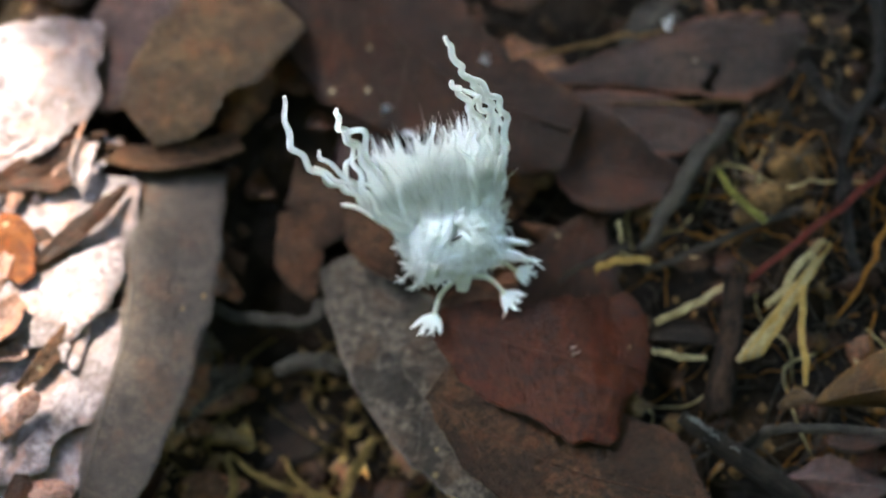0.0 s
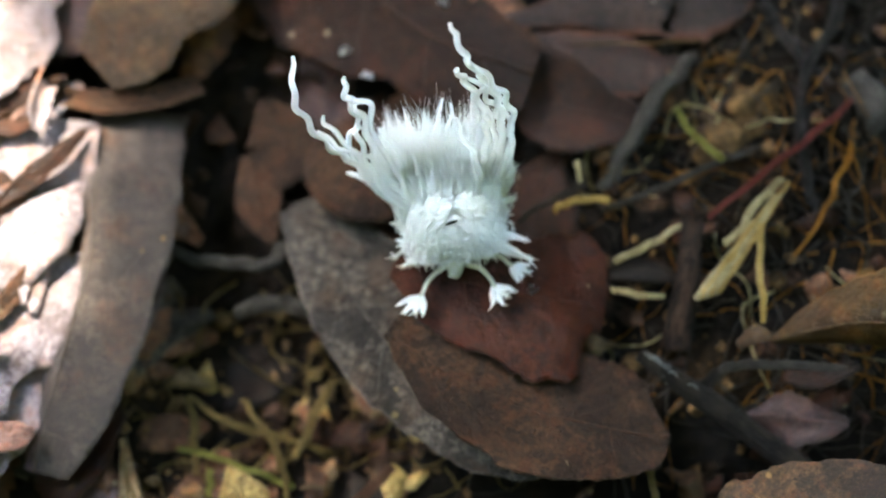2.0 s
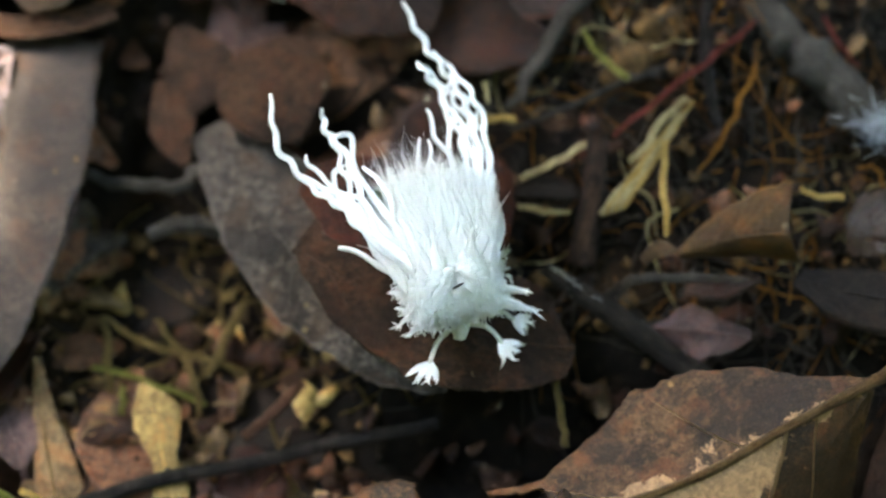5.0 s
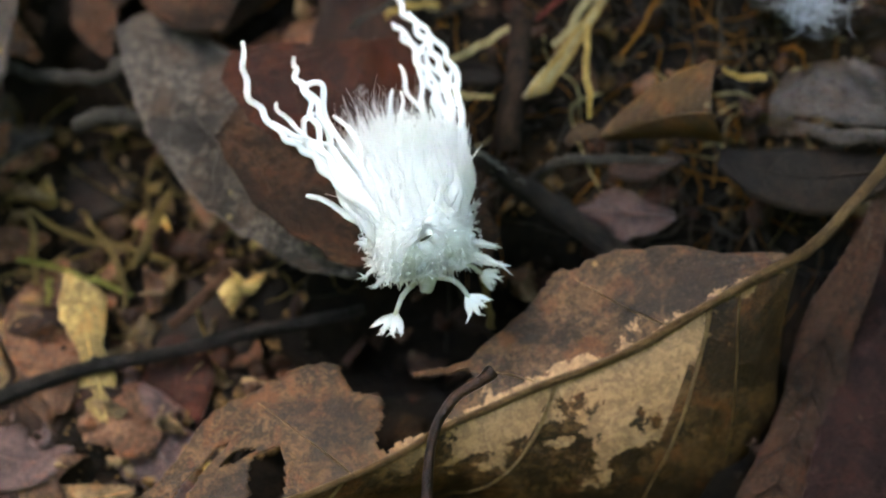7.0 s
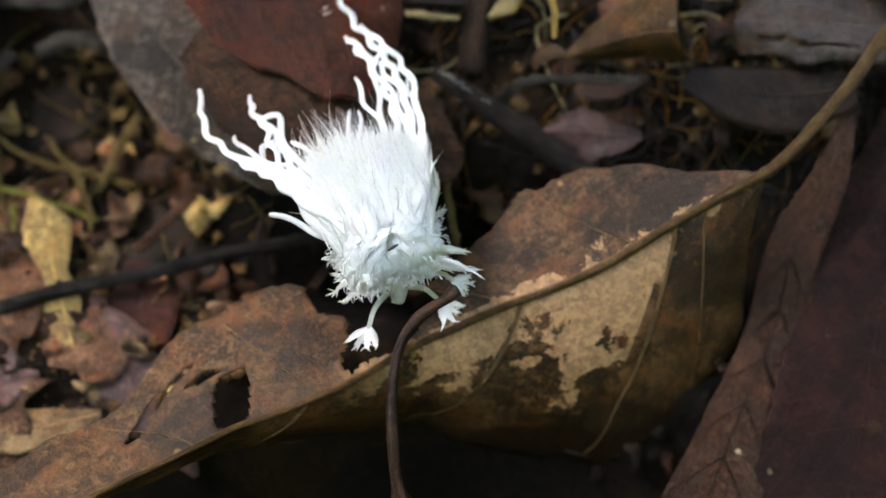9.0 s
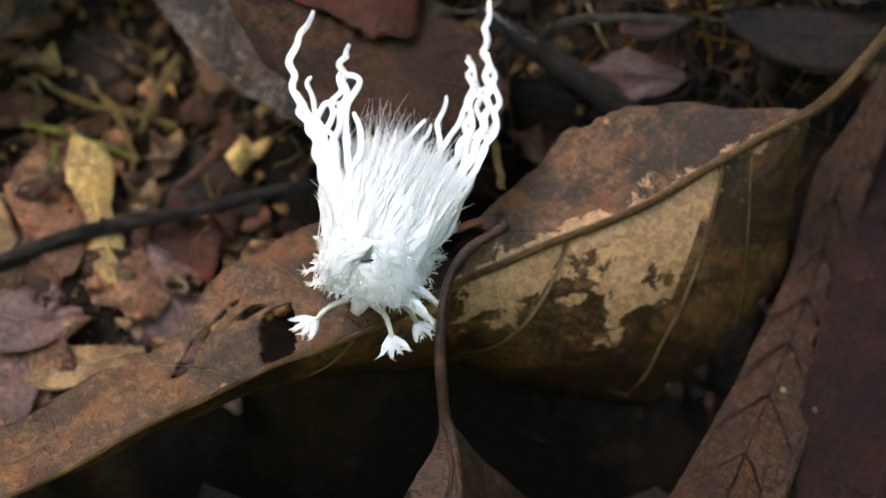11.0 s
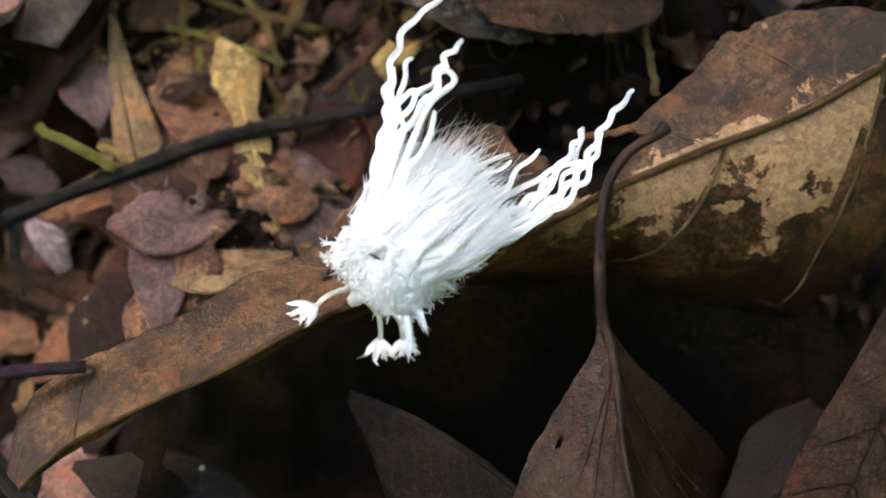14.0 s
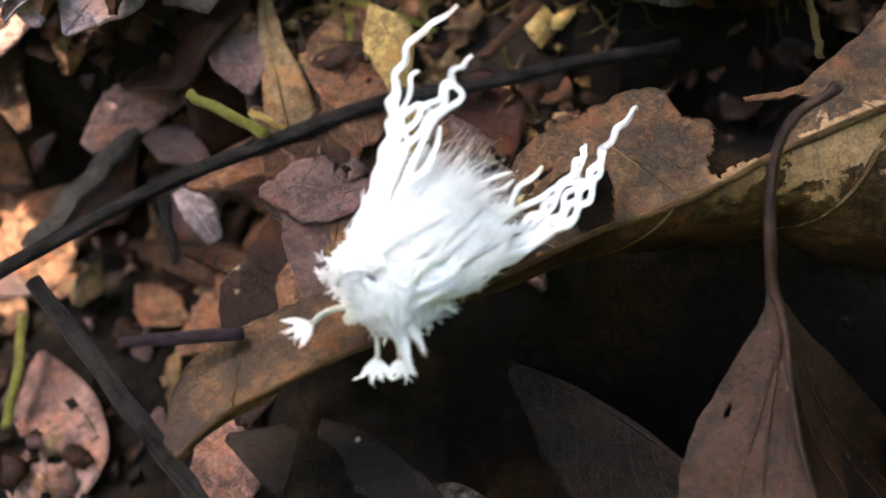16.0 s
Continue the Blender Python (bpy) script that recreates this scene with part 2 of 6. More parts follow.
RUSSET = leaf_material("russet_leaf", (0.02, 0.0075, 0.0035), (0.042, 0.0165, 0.008), (0.08, 0.041, 0.021), 0.6, rough=0.45, sheen=0.16, net_amount=0.6, bumpy=1.0, veins=6.0, vein=(0.01461, 0.008361, 0.002956), vein_amount=0.7)
# Dark reddish brown with the shade it lies in put into the colour.
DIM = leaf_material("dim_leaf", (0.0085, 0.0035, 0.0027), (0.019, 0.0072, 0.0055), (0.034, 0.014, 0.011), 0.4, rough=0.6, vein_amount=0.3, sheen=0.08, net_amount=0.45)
# Near-black; for leaves in the hollows the shade is put into this colour.
NEAR_BLACK = leaf_material("near_black_leaf", (0.004, 0.0025, 0.0017), (0.011, 0.0068, 0.0042), (0.027, 0.018, 0.011), 0.4, specks=0.5, rough=0.6, sheen=0.08, bumpy=0.4)
PINKISH = leaf_material("pinkish_leaf", (0.081, 0.03887, 0.0284), (0.1944, 0.1046, 0.07774), (0.3564, 0.2168, 0.1719), 0.28, specks=0.4, rough=0.5)
LITTERED = leaf_material("litter_leaf", (0.03716, 0.01495, 0.006813), (0.1161, 0.05181, 0.02434), (0.2555, 0.1296, 0.06813), 0.5, specks=0.5, rough=0.5)
UNDERGROWTH = soil_material("undergrowth", (0.012, 0.018, 0.008), (0.03, 0.045, 0.018), (0.05, 0.07, 0.03))
CANOPY = leaf_material("green_leaf", (0.03, 0.06, 0.015), (0.05, 0.1, 0.025), (0.07, 0.13, 0.04), 0.3, specks=0.0, vein_amount=0.2)
MIDRIB = bark_material("midrib", (0.07846, 0.04226, 0.01734), (0.1898, 0.1117, 0.04336), 0.55, 900)
PALE_VEIN = bark_material("pale_vein", (0.15, 0.088, 0.037), (0.31, 0.19, 0.083), 0.6, 900)
RIB_DARK = bark_material("dark_midrib", (0.0106, 0.005456, 0.00308), (0.02473, 0.01285, 0.007302), 0.5, 900)
STALK = bark_material("leaf_stalk", (0.01142, 0.006802, 0.004492), (0.03052, 0.01897, 0.0125), 0.45, 900)
BARK = bark_material("dark_bark", (0.0048, 0.0034, 0.0024), (0.026, 0.019, 0.013), 0.65, 600, lichen=0.8)
SPLINTER = bark_material("splintered_wood", (0.006, 0.0035, 0.0025), (0.06, 0.033, 0.02), 0.7, 600, 0.05)
LICHEN = bark_material("pale_lichen", (0.05, 0.05, 0.042), (0.24, 0.24, 0.21), 0.8, 1500)
BLACK = bark_material("black_twig", (0.0045, 0.0038, 0.0034), (0.034, 0.028, 0.023), 0.6, 700)
GREYTWIG = bark_material("grey_twig", (0.03, 0.0245, 0.018), (0.074, 0.063, 0.05), 0.6, 700)
BROWNTWIG = bark_material("brown_twig", (0.045, 0.02, 0.011), (0.12, 0.058, 0.032), 0.6, 700)
REDTWIG = bark_material("red_twig", (0.0783, 0.01394, 0.01109), (0.1872, 0.04195, 0.02773), 0.5, 700)
ORANGE = bark_material("orange_root", (0.1705, 0.06306, 0.004851), (0.3386, 0.1436, 0.02236), 0.55, 700)
PALEROOT = bark_material("pale_root", (0.273, 0.2062, 0.09153), (0.5682, 0.4648, 0.2399), 0.55, 800)
YELROOT = bark_material("yellow_root", (0.3162, 0.1879, 0.04372), (0.5584, 0.3777, 0.1226), 0.5, 800)
GREEN = bark_material("green_stem", (0.12, 0.112, 0.022), (0.23, 0.215, 0.055), 0.45, 800)
MOSSY = bark_material("mossy_stem", (0.088, 0.058, 0.017), (0.2, 0.138, 0.045), 0.6, 800)
PURPLE = bark_material("purple_twig", (0.02132, 0.01389, 0.01636), (0.05954, 0.03973, 0.04716), 0.45, 700)
SOIL = soil_material("soil", (0.00336, 0.00252, 0.00168), (0.0112, 0.007, 0.00392), (0.0476, 0.02352, 0.00728))
CRUMB = soil_material("soil_crumbs", (0.005, 0.0034, 0.0023), (0.016, 0.0092, 0.0047), (0.05, 0.027, 0.011))
OCHRE = soil_material("ochre_clay", (0.04493, 0.02545, 0.01048), (0.1498, 0.08237, 0.02995), (0.3294, 0.1947, 0.07488))
WAX = wax_material("white_wax", (0.985, 0.988, 0.975), (0.965, 0.97, 0.955))
CREAM = wax_material("cream_wax", (0.8, 0.81, 0.7), (0.66, 0.68, 0.55))
WEB = wax_material("white_wisp", (0.7, 0.72, 0.74), (0.6, 0.62, 0.64))
EYE = Nodes("dark_eye").done((0.03, 0.028, 0.026), 0.3)


# ---- geometry helpers ----
def curve_at(values, u):
    """A smooth curve through evenly spaced values (numbers or vectors), for u from 0 to 1."""
    n = len(values) - 1
    k = min(int(u * n), n - 1)
    f = u * n - k
    a, b, c, d = values[max(k - 1, 0)], values[k], values[k + 1], values[min(k + 2, n)]
    return b + (c - a) * (0.5 * f) + (a * 2 - b * 5 + c * 4 - d) * (0.5 * f * f) + (b * 3 - a - c * 3 + d) * (0.5 * f * f * f)


def rope(points, radii, sides=8, steps=None, wobble=0.0, seed=0, flat=1.0):
    """Vertices (cm), faces and uvs of a tapered, closed tube along a smooth curve."""
    pts = [Vector(p) for p in points]
    steps = steps or max(4, 6 * (len(pts) - 1))
    verts, faces, uvs = [], [], []
    side = None
    for i in range(steps + 1):
        u = i / steps
        p = curve_at(pts, u)
        tangent = (curve_at(pts, min(u + 0.01, 1)) - curve_at(pts, max(u - 0.01, 0)))
        if tangent.length < 1e-9:
            tangent = pts[-1] - pts[0]
        tangent.normalize()
        if side is None:
            side = tangent.orthogonal().normalized() if abs(tangent.z) > 0.9 else tangent.cross(Vector((0, 0, 1))).normalized()
        side = (side - tangent * side.dot(tangent)).normalized()
        up = tangent.cross(side)
        r = max(curve_at([float(v) for v in radii], u), 0.0005)
        if wobble:
            p = p + Vector((noise.noise((u * 7 + seed, seed * 1.7, 0)), noise.noise((u * 7 + seed, 5, seed)), noise.noise((seed, u * 7, 9)))) * wobble
        for k in range(sides):
            a = 2 * math.pi * k / sides
            rr = r * (1 + (0.16 * noise.noise((math.cos(a) * 1.5 + seed, math.sin(a) * 1.5, u * 14)) if wobble else 0))
            verts.append(p + side * (math.cos(a) * rr) + up * (math.sin(a) * rr * flat))
            uvs.append((u, k / sides))
    for i in range(steps):
        for k in range(sides):
            a, b = i * sides + k, i * sides + (k + 1) % sides
            faces.append((a, b, b + sides, a + sides))
    faces.append(tuple(reversed(range(sides))))
    faces.append(tuple(range(steps * sides, (steps + 1) * sides)))
    return verts, faces, uvs


def mesh_of(name, pieces, material, smooth=True, at=Vector((0, 0, 0))):
    """One mesh of several (vertices, faces, uvs), in cm, with its origin at `at`."""
    verts, faces, uvs = [], [], []
    for v, f, t in pieces:
        base = len(verts)
        verts += [(Vector(p) - at) * CM for p in v]
        faces += [tuple(base + i for i in face) for face in f]
        uvs += t
    me = bpy.data.meshes.new(name)
    me.from_pydata(verts, [], faces)
    layer = me.uv_layers.new(name="UVMap")
    index = np.zeros(len(me.loops), dtype=np.int32)
    me.loops.foreach_get("vertex_index", index)
    layer.data.foreach_set("uv", np.array(uvs, dtype=np.float32)[index].ravel())
    me.polygons.foreach_set("use_smooth", np.full(len(me.polygons), smooth))
    me.materials.append(material)
    return me


def part(name, pieces, material, parent, label="", at=Vector((0, 0, 0)), smooth=True, kind=""):
    ob = new(name, mesh_of(name, pieces, material, smooth, at))
    ob.parent = parent
    return tagged(ob, label, kind=kind)


def thing(name, at, label, category, group="", kind=""):
    ob = new(name)
    ob.empty_display_size = 0.005
    ob.location = Vector(at) * CM
    return tagged(ob, label, category, group, kind)


class Surface:
    """The upper face of a leaf: a smooth spine with half-widths to its left and right, the slope of either half, edges that lift by
    cup, swells, and side veins. at(u, v): u along the spine from 0 to 1, v across from -1 (right) to 1 (left)."""

    def __init__(self, spine, left, right, slope_l=0.0, slope_r=0.0, cup=0.0, wave=0.03, edge=0.05, veins=9, slant=0.35, relief=0.008, seed=0, tears=(), cup_r=None):
        self.cup_r = cup_r
        self.pts = [Vector(p) for p in spine]
        self.wide = {1: [float(w) for w in left], -1: [float(w) for w in right]}
        self.slope = {1: slope_l, -1: slope_r}
        for k in (1, -1):
            if not isinstance(self.slope[k], list):
                self.slope[k] = [self.slope[k]] * len(spine)
            self.slope[k] = [float(x) for x in self.slope[k]]
        self.cup, self.wave, self.edge, self.veins, self.slant, self.relief, self.seed, self.tears = cup, wave, edge, veins, slant, relief, seed, tears
        self.length = sum((q - p).length for p, q in zip(self.pts, self.pts[1:]))

    def at(self, u, v):
        side, a, seed = (1 if v > 0 else -1), abs(v), self.seed
        p = curve_at(self.pts, u)
        tangent = (curve_at(self.pts, min(u + 0.02, 1)) - curve_at(self.pts, max(u - 0.02, 0))).normalized()
        flat = Vector((-tangent.y, tangent.x, 0)).normalized()
        up = tangent.cross(flat)
        if up.z < 0:
            up = -up
        w = max(curve_at(self.wide[side], u), 0.012)
        run = u * self.length
        rag = noise.noise((run * 1.6 + seed, 3.1 * side, seed)) + 0.55 * noise.noise((run * 6 + seed, 7.3 * side, seed)) + 0.5 * noise.noise((run * 15, 5.1 * side, seed)) + 0.3 * noise.noise((run * 31, 2.1 * side, seed))
        rag -= 3.0 * max(0.0, noise.noise((run * 2.3, 9.7 * side + seed, 4)) - 0.22)
        w *= max(0.2, 1 + self.edge * rag * a * a)
        for tu, ts, depth, size in self.tears:
            if ts == side:
                w *= 1 - a * depth * math.exp(-abs((u - tu) / size) ** 6) * (1 + 0.25 * noise.noise((run * 12, seed, 2)))
        angle = radians(curve_at(self.slope[side], u))
        lat = flat * (math.cos(angle) * side) + up * math.sin(angle)
        vein = (u * self.veins - a * self.slant * self.veins) % 1.0 - 0.5
        ridge = self.relief * (math.exp(-(vein / 0.06) ** 2) - 0.6 * math.cos(vein * 2 * math.pi)) * min(1, a * 5) * (1 - 0.5 * a)
        q = p + lat * (w * a)
        swell = self.wave * (noise.noise((q.x * 0.9 + seed, q.y * 0.9, seed)) + 0.5 * noise.noise((q.x * 2.6, q.y * 2.6 + seed, 3)) + 0.25 * noise.noise((q.x * 6, q.y * 6 + seed, 6)))
        out = lat.cross(tangent)
        if out.z < 0:
            out = -out
        return q + out * ((self.cup if side > 0 or self.cup_r is None else self.cup_r) * w * a * a + swell * min(1, 0.3 + a) + ridge)


def blade(face, holes=(), step=0.06, thick=0.018):
    """A leaf blade as a closed shell under a Surface, with holes given as (along, across, half-length, half-width, turn)."""
    wide = max(face.wide[1]) + max(face.wide[-1])
    nu, nv = max(10, int(face.length / step)), max(4, int(wide / step / 2)) * 2
    grid, uvs = [], []
    for i in range(nu + 1):
        for j in range(nv + 1):
            u, v = i / nu, 2 * j / nv - 1
            grid.append(face.at(u, v))
            uvs.append((u, v))
    faces = []
    cols = nv + 1
    for i in range(nu):
        for j in range(nv):
            u, v = (i + 0.5) / nu, 2 * (j + 0.5) / nv - 1
            gone = False
            for hu, hv, ru, rv, skew in holes:
                jag = 0.3 * noise.noise((u * face.length * 3 + face.seed, v * 4, hu * 9)) + 0.18 * noise.noise((u * face.length * 9, v * 11, face.seed))
                if (abs((u - hu - skew * (v - hv)) / ru)) ** 4 + (abs((v - hv) / rv)) ** 4 < (1 + 0.7 * jag) ** 3:
                    gone = True
            if not gone:
                a = i * cols + j
                faces.append((a, a + cols, a + cols + 1, a + 1))
    # the shell: the same faces below, and a wall along every open border
    count = len(grid)
    normals = [Vector((0, 0, 0)) for _ in grid]
    edges = set()
    for f in faces:
        nrm = (grid[f[1]] - grid[f[0]]).cross(grid[f[3]] - grid[f[0]])
        for k in range(4):
            normals[f[k]] += nrm
            edges.add((f[k], f[(k + 1) % 4]))
    sign = 1 if sum(nrm.z for nrm in normals) > 0 else -1
    low = [p - (nrm.normalized() if nrm.length > 0 else Vector((0, 0, 1))) * (thick * sign) for p, nrm in zip(grid, normals)]
    shell = list(faces) + [tuple(count + k for k in reversed(f)) for f in faces]
    shell += [(b, a, a + count, b + count) for a, b in sorted(edges) if (b, a) not in edges]
    if sign < 0:
        shell = [tuple(reversed(f)) for f in shell]
    return [(grid + low, shell, uvs + uvs)]


def leaf(name, spine, left, right, material, label, group="", rib=0.03, rib_material=None, stalk=None, stalk_radius=(0.035, 0.03), lift=0.0, side_veins=(), vein_material=None, holes=(), step=0.06, pairs=0, rib_ends=(0.35, 1.0), **shape):
    """A fallen leaf with its blade, midrib, raised side veins (from, to and reach across) and, where it has one, its stalk."""
    root = thing(name, spine[0], label, "leaf", group)
    at = Vector(spine[0])
    face = Surface(spine, left, right, **shape)
    part("blade", blade(face, holes, step), material, root, at=at)
    if rib:
        line = [face.at(k / 30, 0.001) + Vector((0, 0, lift)) for k in range(31)]
        part("midrib", [rope(line, [rib * (rib_ends[0] + (rib_ends[1] - rib_ends[0]) * k / 30) for k in range(31)], 7, 90, 0.006, 3)], rib_material or material, root, at=at)
    for u0, u1, v1, size in side_veins:
        line = [face.at(u0 + (u1 - u0) * (k / 12) ** 1.15, v1 * k / 12 + 0.0005 * v1) + Vector((0, 0, 0.3 * size)) for k in range(13)]
        part("side_vein", [rope(line, [size * (1 - 0.7 * k / 12) for k in range(13)], 5, 24, 0.004, u0)], vein_material or rib_material or RIB_DARK, root, at=at)
    for k in range(pairs):
        for side in (-1, 1):
            u0 = (k + 0.8 + 0.15 * side) / (pairs + 0.8)
            line = [face.at(u0 + (0.16 * (i / 8) ** 1.3) * (1 - u0), side * 0.9 * i / 8 + 0.001 * side) for i in range(9)]
            part("side_vein", [rope(line, [0.007 * (1 - 0.75 * i / 8) for i in range(9)], 5, 14, 0.004, k)], vein_material or rib_material or material, root, at=at)
    if stalk:
        part("stalk", [rope(stalk, list(stalk_radius), 9, 44, 0.012, len(name))], rib_material or STALK, root, at=at)
    return root


def twig(name, points, radii, material, label, category="twig", group="", sides=8, wobble=0.03, knots=0, seed=1):
    """A twig or root with a bent, uneven stem and, where it has them, side stubs."""
    at = Vector(points[0])
    if not knots:
        ob = new(name, mesh_of(name, [rope(points, radii, sides, None, wobble, seed)], material, at=at))
        ob.location = at * CM
        return tagged(ob, label, category, group)
    root = thing(name, points[0], label, category, group)
    part("stem", [rope(points, radii, sides, None, wobble, seed)], material, root, at=at)
    rnd = random.Random(seed)
    pts = [Vector(p) for p in points]
    for k in range(knots):
        u = (k + 0.7) / (knots + 0.4)
        p, r = curve_at(pts, u), curve_at([float(v) for v in radii], u)
        way = Vector((rnd.uniform(-1, 1), rnd.uniform(-1, 1), rnd.uniform(0.2, 1))).normalized()
        part("side_stub", [rope([p, p + way * r * 1.6, p + way * r * 2.6], [r * 0.5, r * 0.4, r * 0.3], 6, 4, 0.01, k)], material, root, at=at)
    return root


# ---- ground ----
def ease(v):
    v = min(max(v, 0.0), 1.0)
    return v * v * (3 - 2 * v)


def hills(x, y):
    """The height of the soil in cm."""
    v = (y + 1.45) / 0.92

    def rise(cx, cy, rx, ry):
        return math.exp(-((x - cx) / rx) ** 2 - ((v - cy) / ry) ** 2)
    z = -0.75 + 0.72 * rise(3.0, 0.2, 2.3, 3.2) + 0.45 * rise(-3.6, 0.2, 1.4, 2.5) + 0.5 * rise(0.5, 2.0, 3.5, 1.7) - 0.5 * rise(-0.9, -2.2, 1.3, 1.6) - 2.6 * rise(2.0, -6.6, 2.4, 1.1) - 1.0 * rise(-0.3, -6.9, 1.3, 0.8) - 0.5 * rise(3.3, -3.6, 0.8, 0.7) - 0.9 * rise(1.3, -3.9, 1.0, 0.45)
    # a dip beside the veined leaf's tip
    z -= 1.5 * ease((-1.8 - x) / 0.9) * ease((-4.7 - y) / 0.8)
    far = max(abs(x), abs(y + 3)) / 12
    z += (0.16 * noise.noise((x * 0.7, y * 0.7, 1)) + 0.1 * noise.noise((x * 1.9, y * 1.9, 2)) + 0.06 * noise.noise((x * 5, y * 5, 3))) * (1 + far)
    return z + 0.035 * noise.noise((x * 13, y * 13, 4))


def ground():
    steps = [-9.0 + 0.075 * k for k in range(241)]
    outer = [9.6, 11, 14, 20, 35, 70, 150, 400, 1500, 8000, 60000]
    xs = [-v for v in reversed(outer)] + steps + outer
    ys = [-3 + v for v in xs]
    verts = [(x, y, hills(x, y)) for x in xs for y in ys]
    n = len(ys)
    faces = [(i * n + j, (i + 1) * n + j, (i + 1) * n + j + 1, i * n + j + 1) for i in range(len(xs) - 1) for j in range(n - 1)]
    ob = new("ground", mesh_of("ground", [(verts, faces, [(0, 0)] * len(verts))], SOIL))
    tagged(ob, "dark damp forest soil with brown crumbs", "ground", kind="structure")


ground()


def shade_wall():
    """Unseen dark wall of undergrowth added to close the place and block sky: low on the side of the light, high behind
    the camera.
    """
    n, r = 96, 300.0
    verts, faces = [], []
    for k in range(n):
        a = 2 * math.pi * k / n
        x, y = math.sin(a), math.cos(a)
        tall = 415 - 145 * y + 60 * x + 45 * noise.noise((x * 3, y * 3, 1)) + 30 * noise.noise((x * 11, y * 11, 2))
        rr = r * (1 + 0.05 * noise.noise((x * 5, y * 5, 7)))
        for z in (-30, tall * 0.5, tall):
            bulge = 1 + 0.04 * noise.noise((x * 8, y * 8, z))
            verts.append((x * rr * bulge, y * rr * bulge, z))
        for z in (tall, -30):
            verts.append((x * (rr + 30), y * (rr + 30), z))
    for k in range(n):
        a, b = 5 * k, 5 * ((k + 1) % n)
        faces += [(a + i, a + i + 1, b + i + 1, b + i) for i in range(4)]
    ob = new("backdrop", mesh_of("backdrop", [(verts, faces, [(0, 0)] * len(verts))], UNDERGROWTH))
    tagged(ob, "unseen dark green wall added all around against sky light", "backdrop", kind="structure")


shade_wall()

# ---- leaves ----
LITTER = "fallen leaves of the forest floor"
leaf("strap_leaf", [(-2.80, -1.47, -0.10), (-2.77, -2.27, 0.08), (-2.72, -3.00, 0.10), (-2.82, -3.71, 0.08), (-2.93, -4.31, -0.02), (-3.03, -4.75, -0.20)], [0.73, 0.73, 0.64, 0.58, 0.47, 0.29], [0.14, 0.20, 0.28, 0.33, 0.32, 0.16], RIBBON, "long strap-shaped grey-brown dead leaf with pale spots", LITTER, rib=0.012, pairs=5, cup=-0.1, wave=0.03, edge=0.05, seed=1, slope_l=-4, slope_r=-42, step=0.05)
leaf("fallen_leaf", [(-1.10, -2.19, -0.35), (-0.79, -2.76, -0.25), (-0.42, -3.36, -0.15), (0.12, -3.95, -0.10), (0.63, -4.42, -0.15), (1.00, -4.62, -0.25)], [0.19, 0.50, 0.66, 0.57, 0.38, 0.03], [0.19, 0.35, 0.42, 0.43, 0.27, 0.03], GREYISH, "greyish dead leaf speckled with lichen, lying under brown leaves", LITTER, rib=0.012, pairs=5, slope_r=-12, wave=0.05, edge=0.11, seed=2, cup=-0.05)
leaf("fallen_leaf", [(-0.98, -1.74, -0.06), (-0.80, -1.84, -0.02), (-0.48, -1.98, 0.02), (-0.16, -2.10, -0.08)], [0.2, 0.46, 0.5, 0.28], [0.16, 0.46, 0.55, 0.39], BROWN, "rounded dark brown leaf tip leaning over soil", LITTER, rib=0.012, pairs=5, wave=0.05, edge=0.06, seed=3, cup=-0.15)
leaf("fallen_leaf", [(-0.24, -3.71, 0.42), (0.31, -4.02, 0.30), (0.89, -4.22, 0.20), (1.47, -4.33, 0.12), (1.83, -4.36, 0.05), (2.01, -4.33, 0.00)], [0.32, 0.53, 0.60, 0.61, 0.42, 0.03], [0.08, 0.36, 0.52, 0.46, 0.31, 0.03], BROWN, "rounded brown dead leaf with a torn, notched end", LITTER, rib=0.014, pairs=5, wave=0.07, edge=0.12, seed=4, cup=-0.06, step=0.04, relief=0.014, tears=[(0.07, 1, 0.4, 0.04), (0.02, -1, 0.5, 0.03)])
leaf("fallen_leaf", [(-0.22, -3.10, 0.42), (0.18, -3.21, 0.44), (0.59, -3.30, 0.40), (0.97, -3.33, 0.34), (1.29, -3.30, 0.20), (1.48, -3.33, 0.08)], [0.15, 0.34, 0.50, 0.58, 0.56, 0.30], [0.11, 0.40, 0.60, 0.74, 0.62, 0.22], REDDISH, "dark reddish-brown torn leaf lying across a brown leaf", LITTER, rib=0.012, pairs=5, wave=0.05, edge=0.2, seed=5, cup=-0.05, step=0.04, tears=[(0.93, -1, 0.45, 0.05), (0.8, -1, 0.12, 0.03), (0.95, 1, 0.3, 0.04)])
leaf("fallen_leaf", [(-1.47, 0.66, 0.20), (-0.81, -0.24, 0.30), (-0.16, -0.86, 0.35), (0.42, -1.14, 0.35), (0.85, -1.25, 0.30)], [0.54, 0.57, 0.55, 0.42, 0.27], [0.80, 0.88, 0.64, 0.51, 0.30], DUSK, "large dark brown leaf with a ragged end", LITTER, rib=0.02, slope_l=16, slope_r=-28, wave=0.09, edge=0.14, seed=6, pairs=4)
leaf("fallen_leaf", [(0.69, -1.28, 0.00), (1.05, -1.38, 0.02), (1.43, -1.49, 0.05), (1.89, -1.55, 0.05)], [0.40, 0.42, 0.26, 0.03], [0.17, 0.39, 0.33, 0.03], DUSK, "small dark grey-brown triangular leaf piece", LITTER, rib=0.012, pairs=2, slope_l=30, slope_r=-12, wave=0.1, edge=0.16, seed=7, cup=0.1)
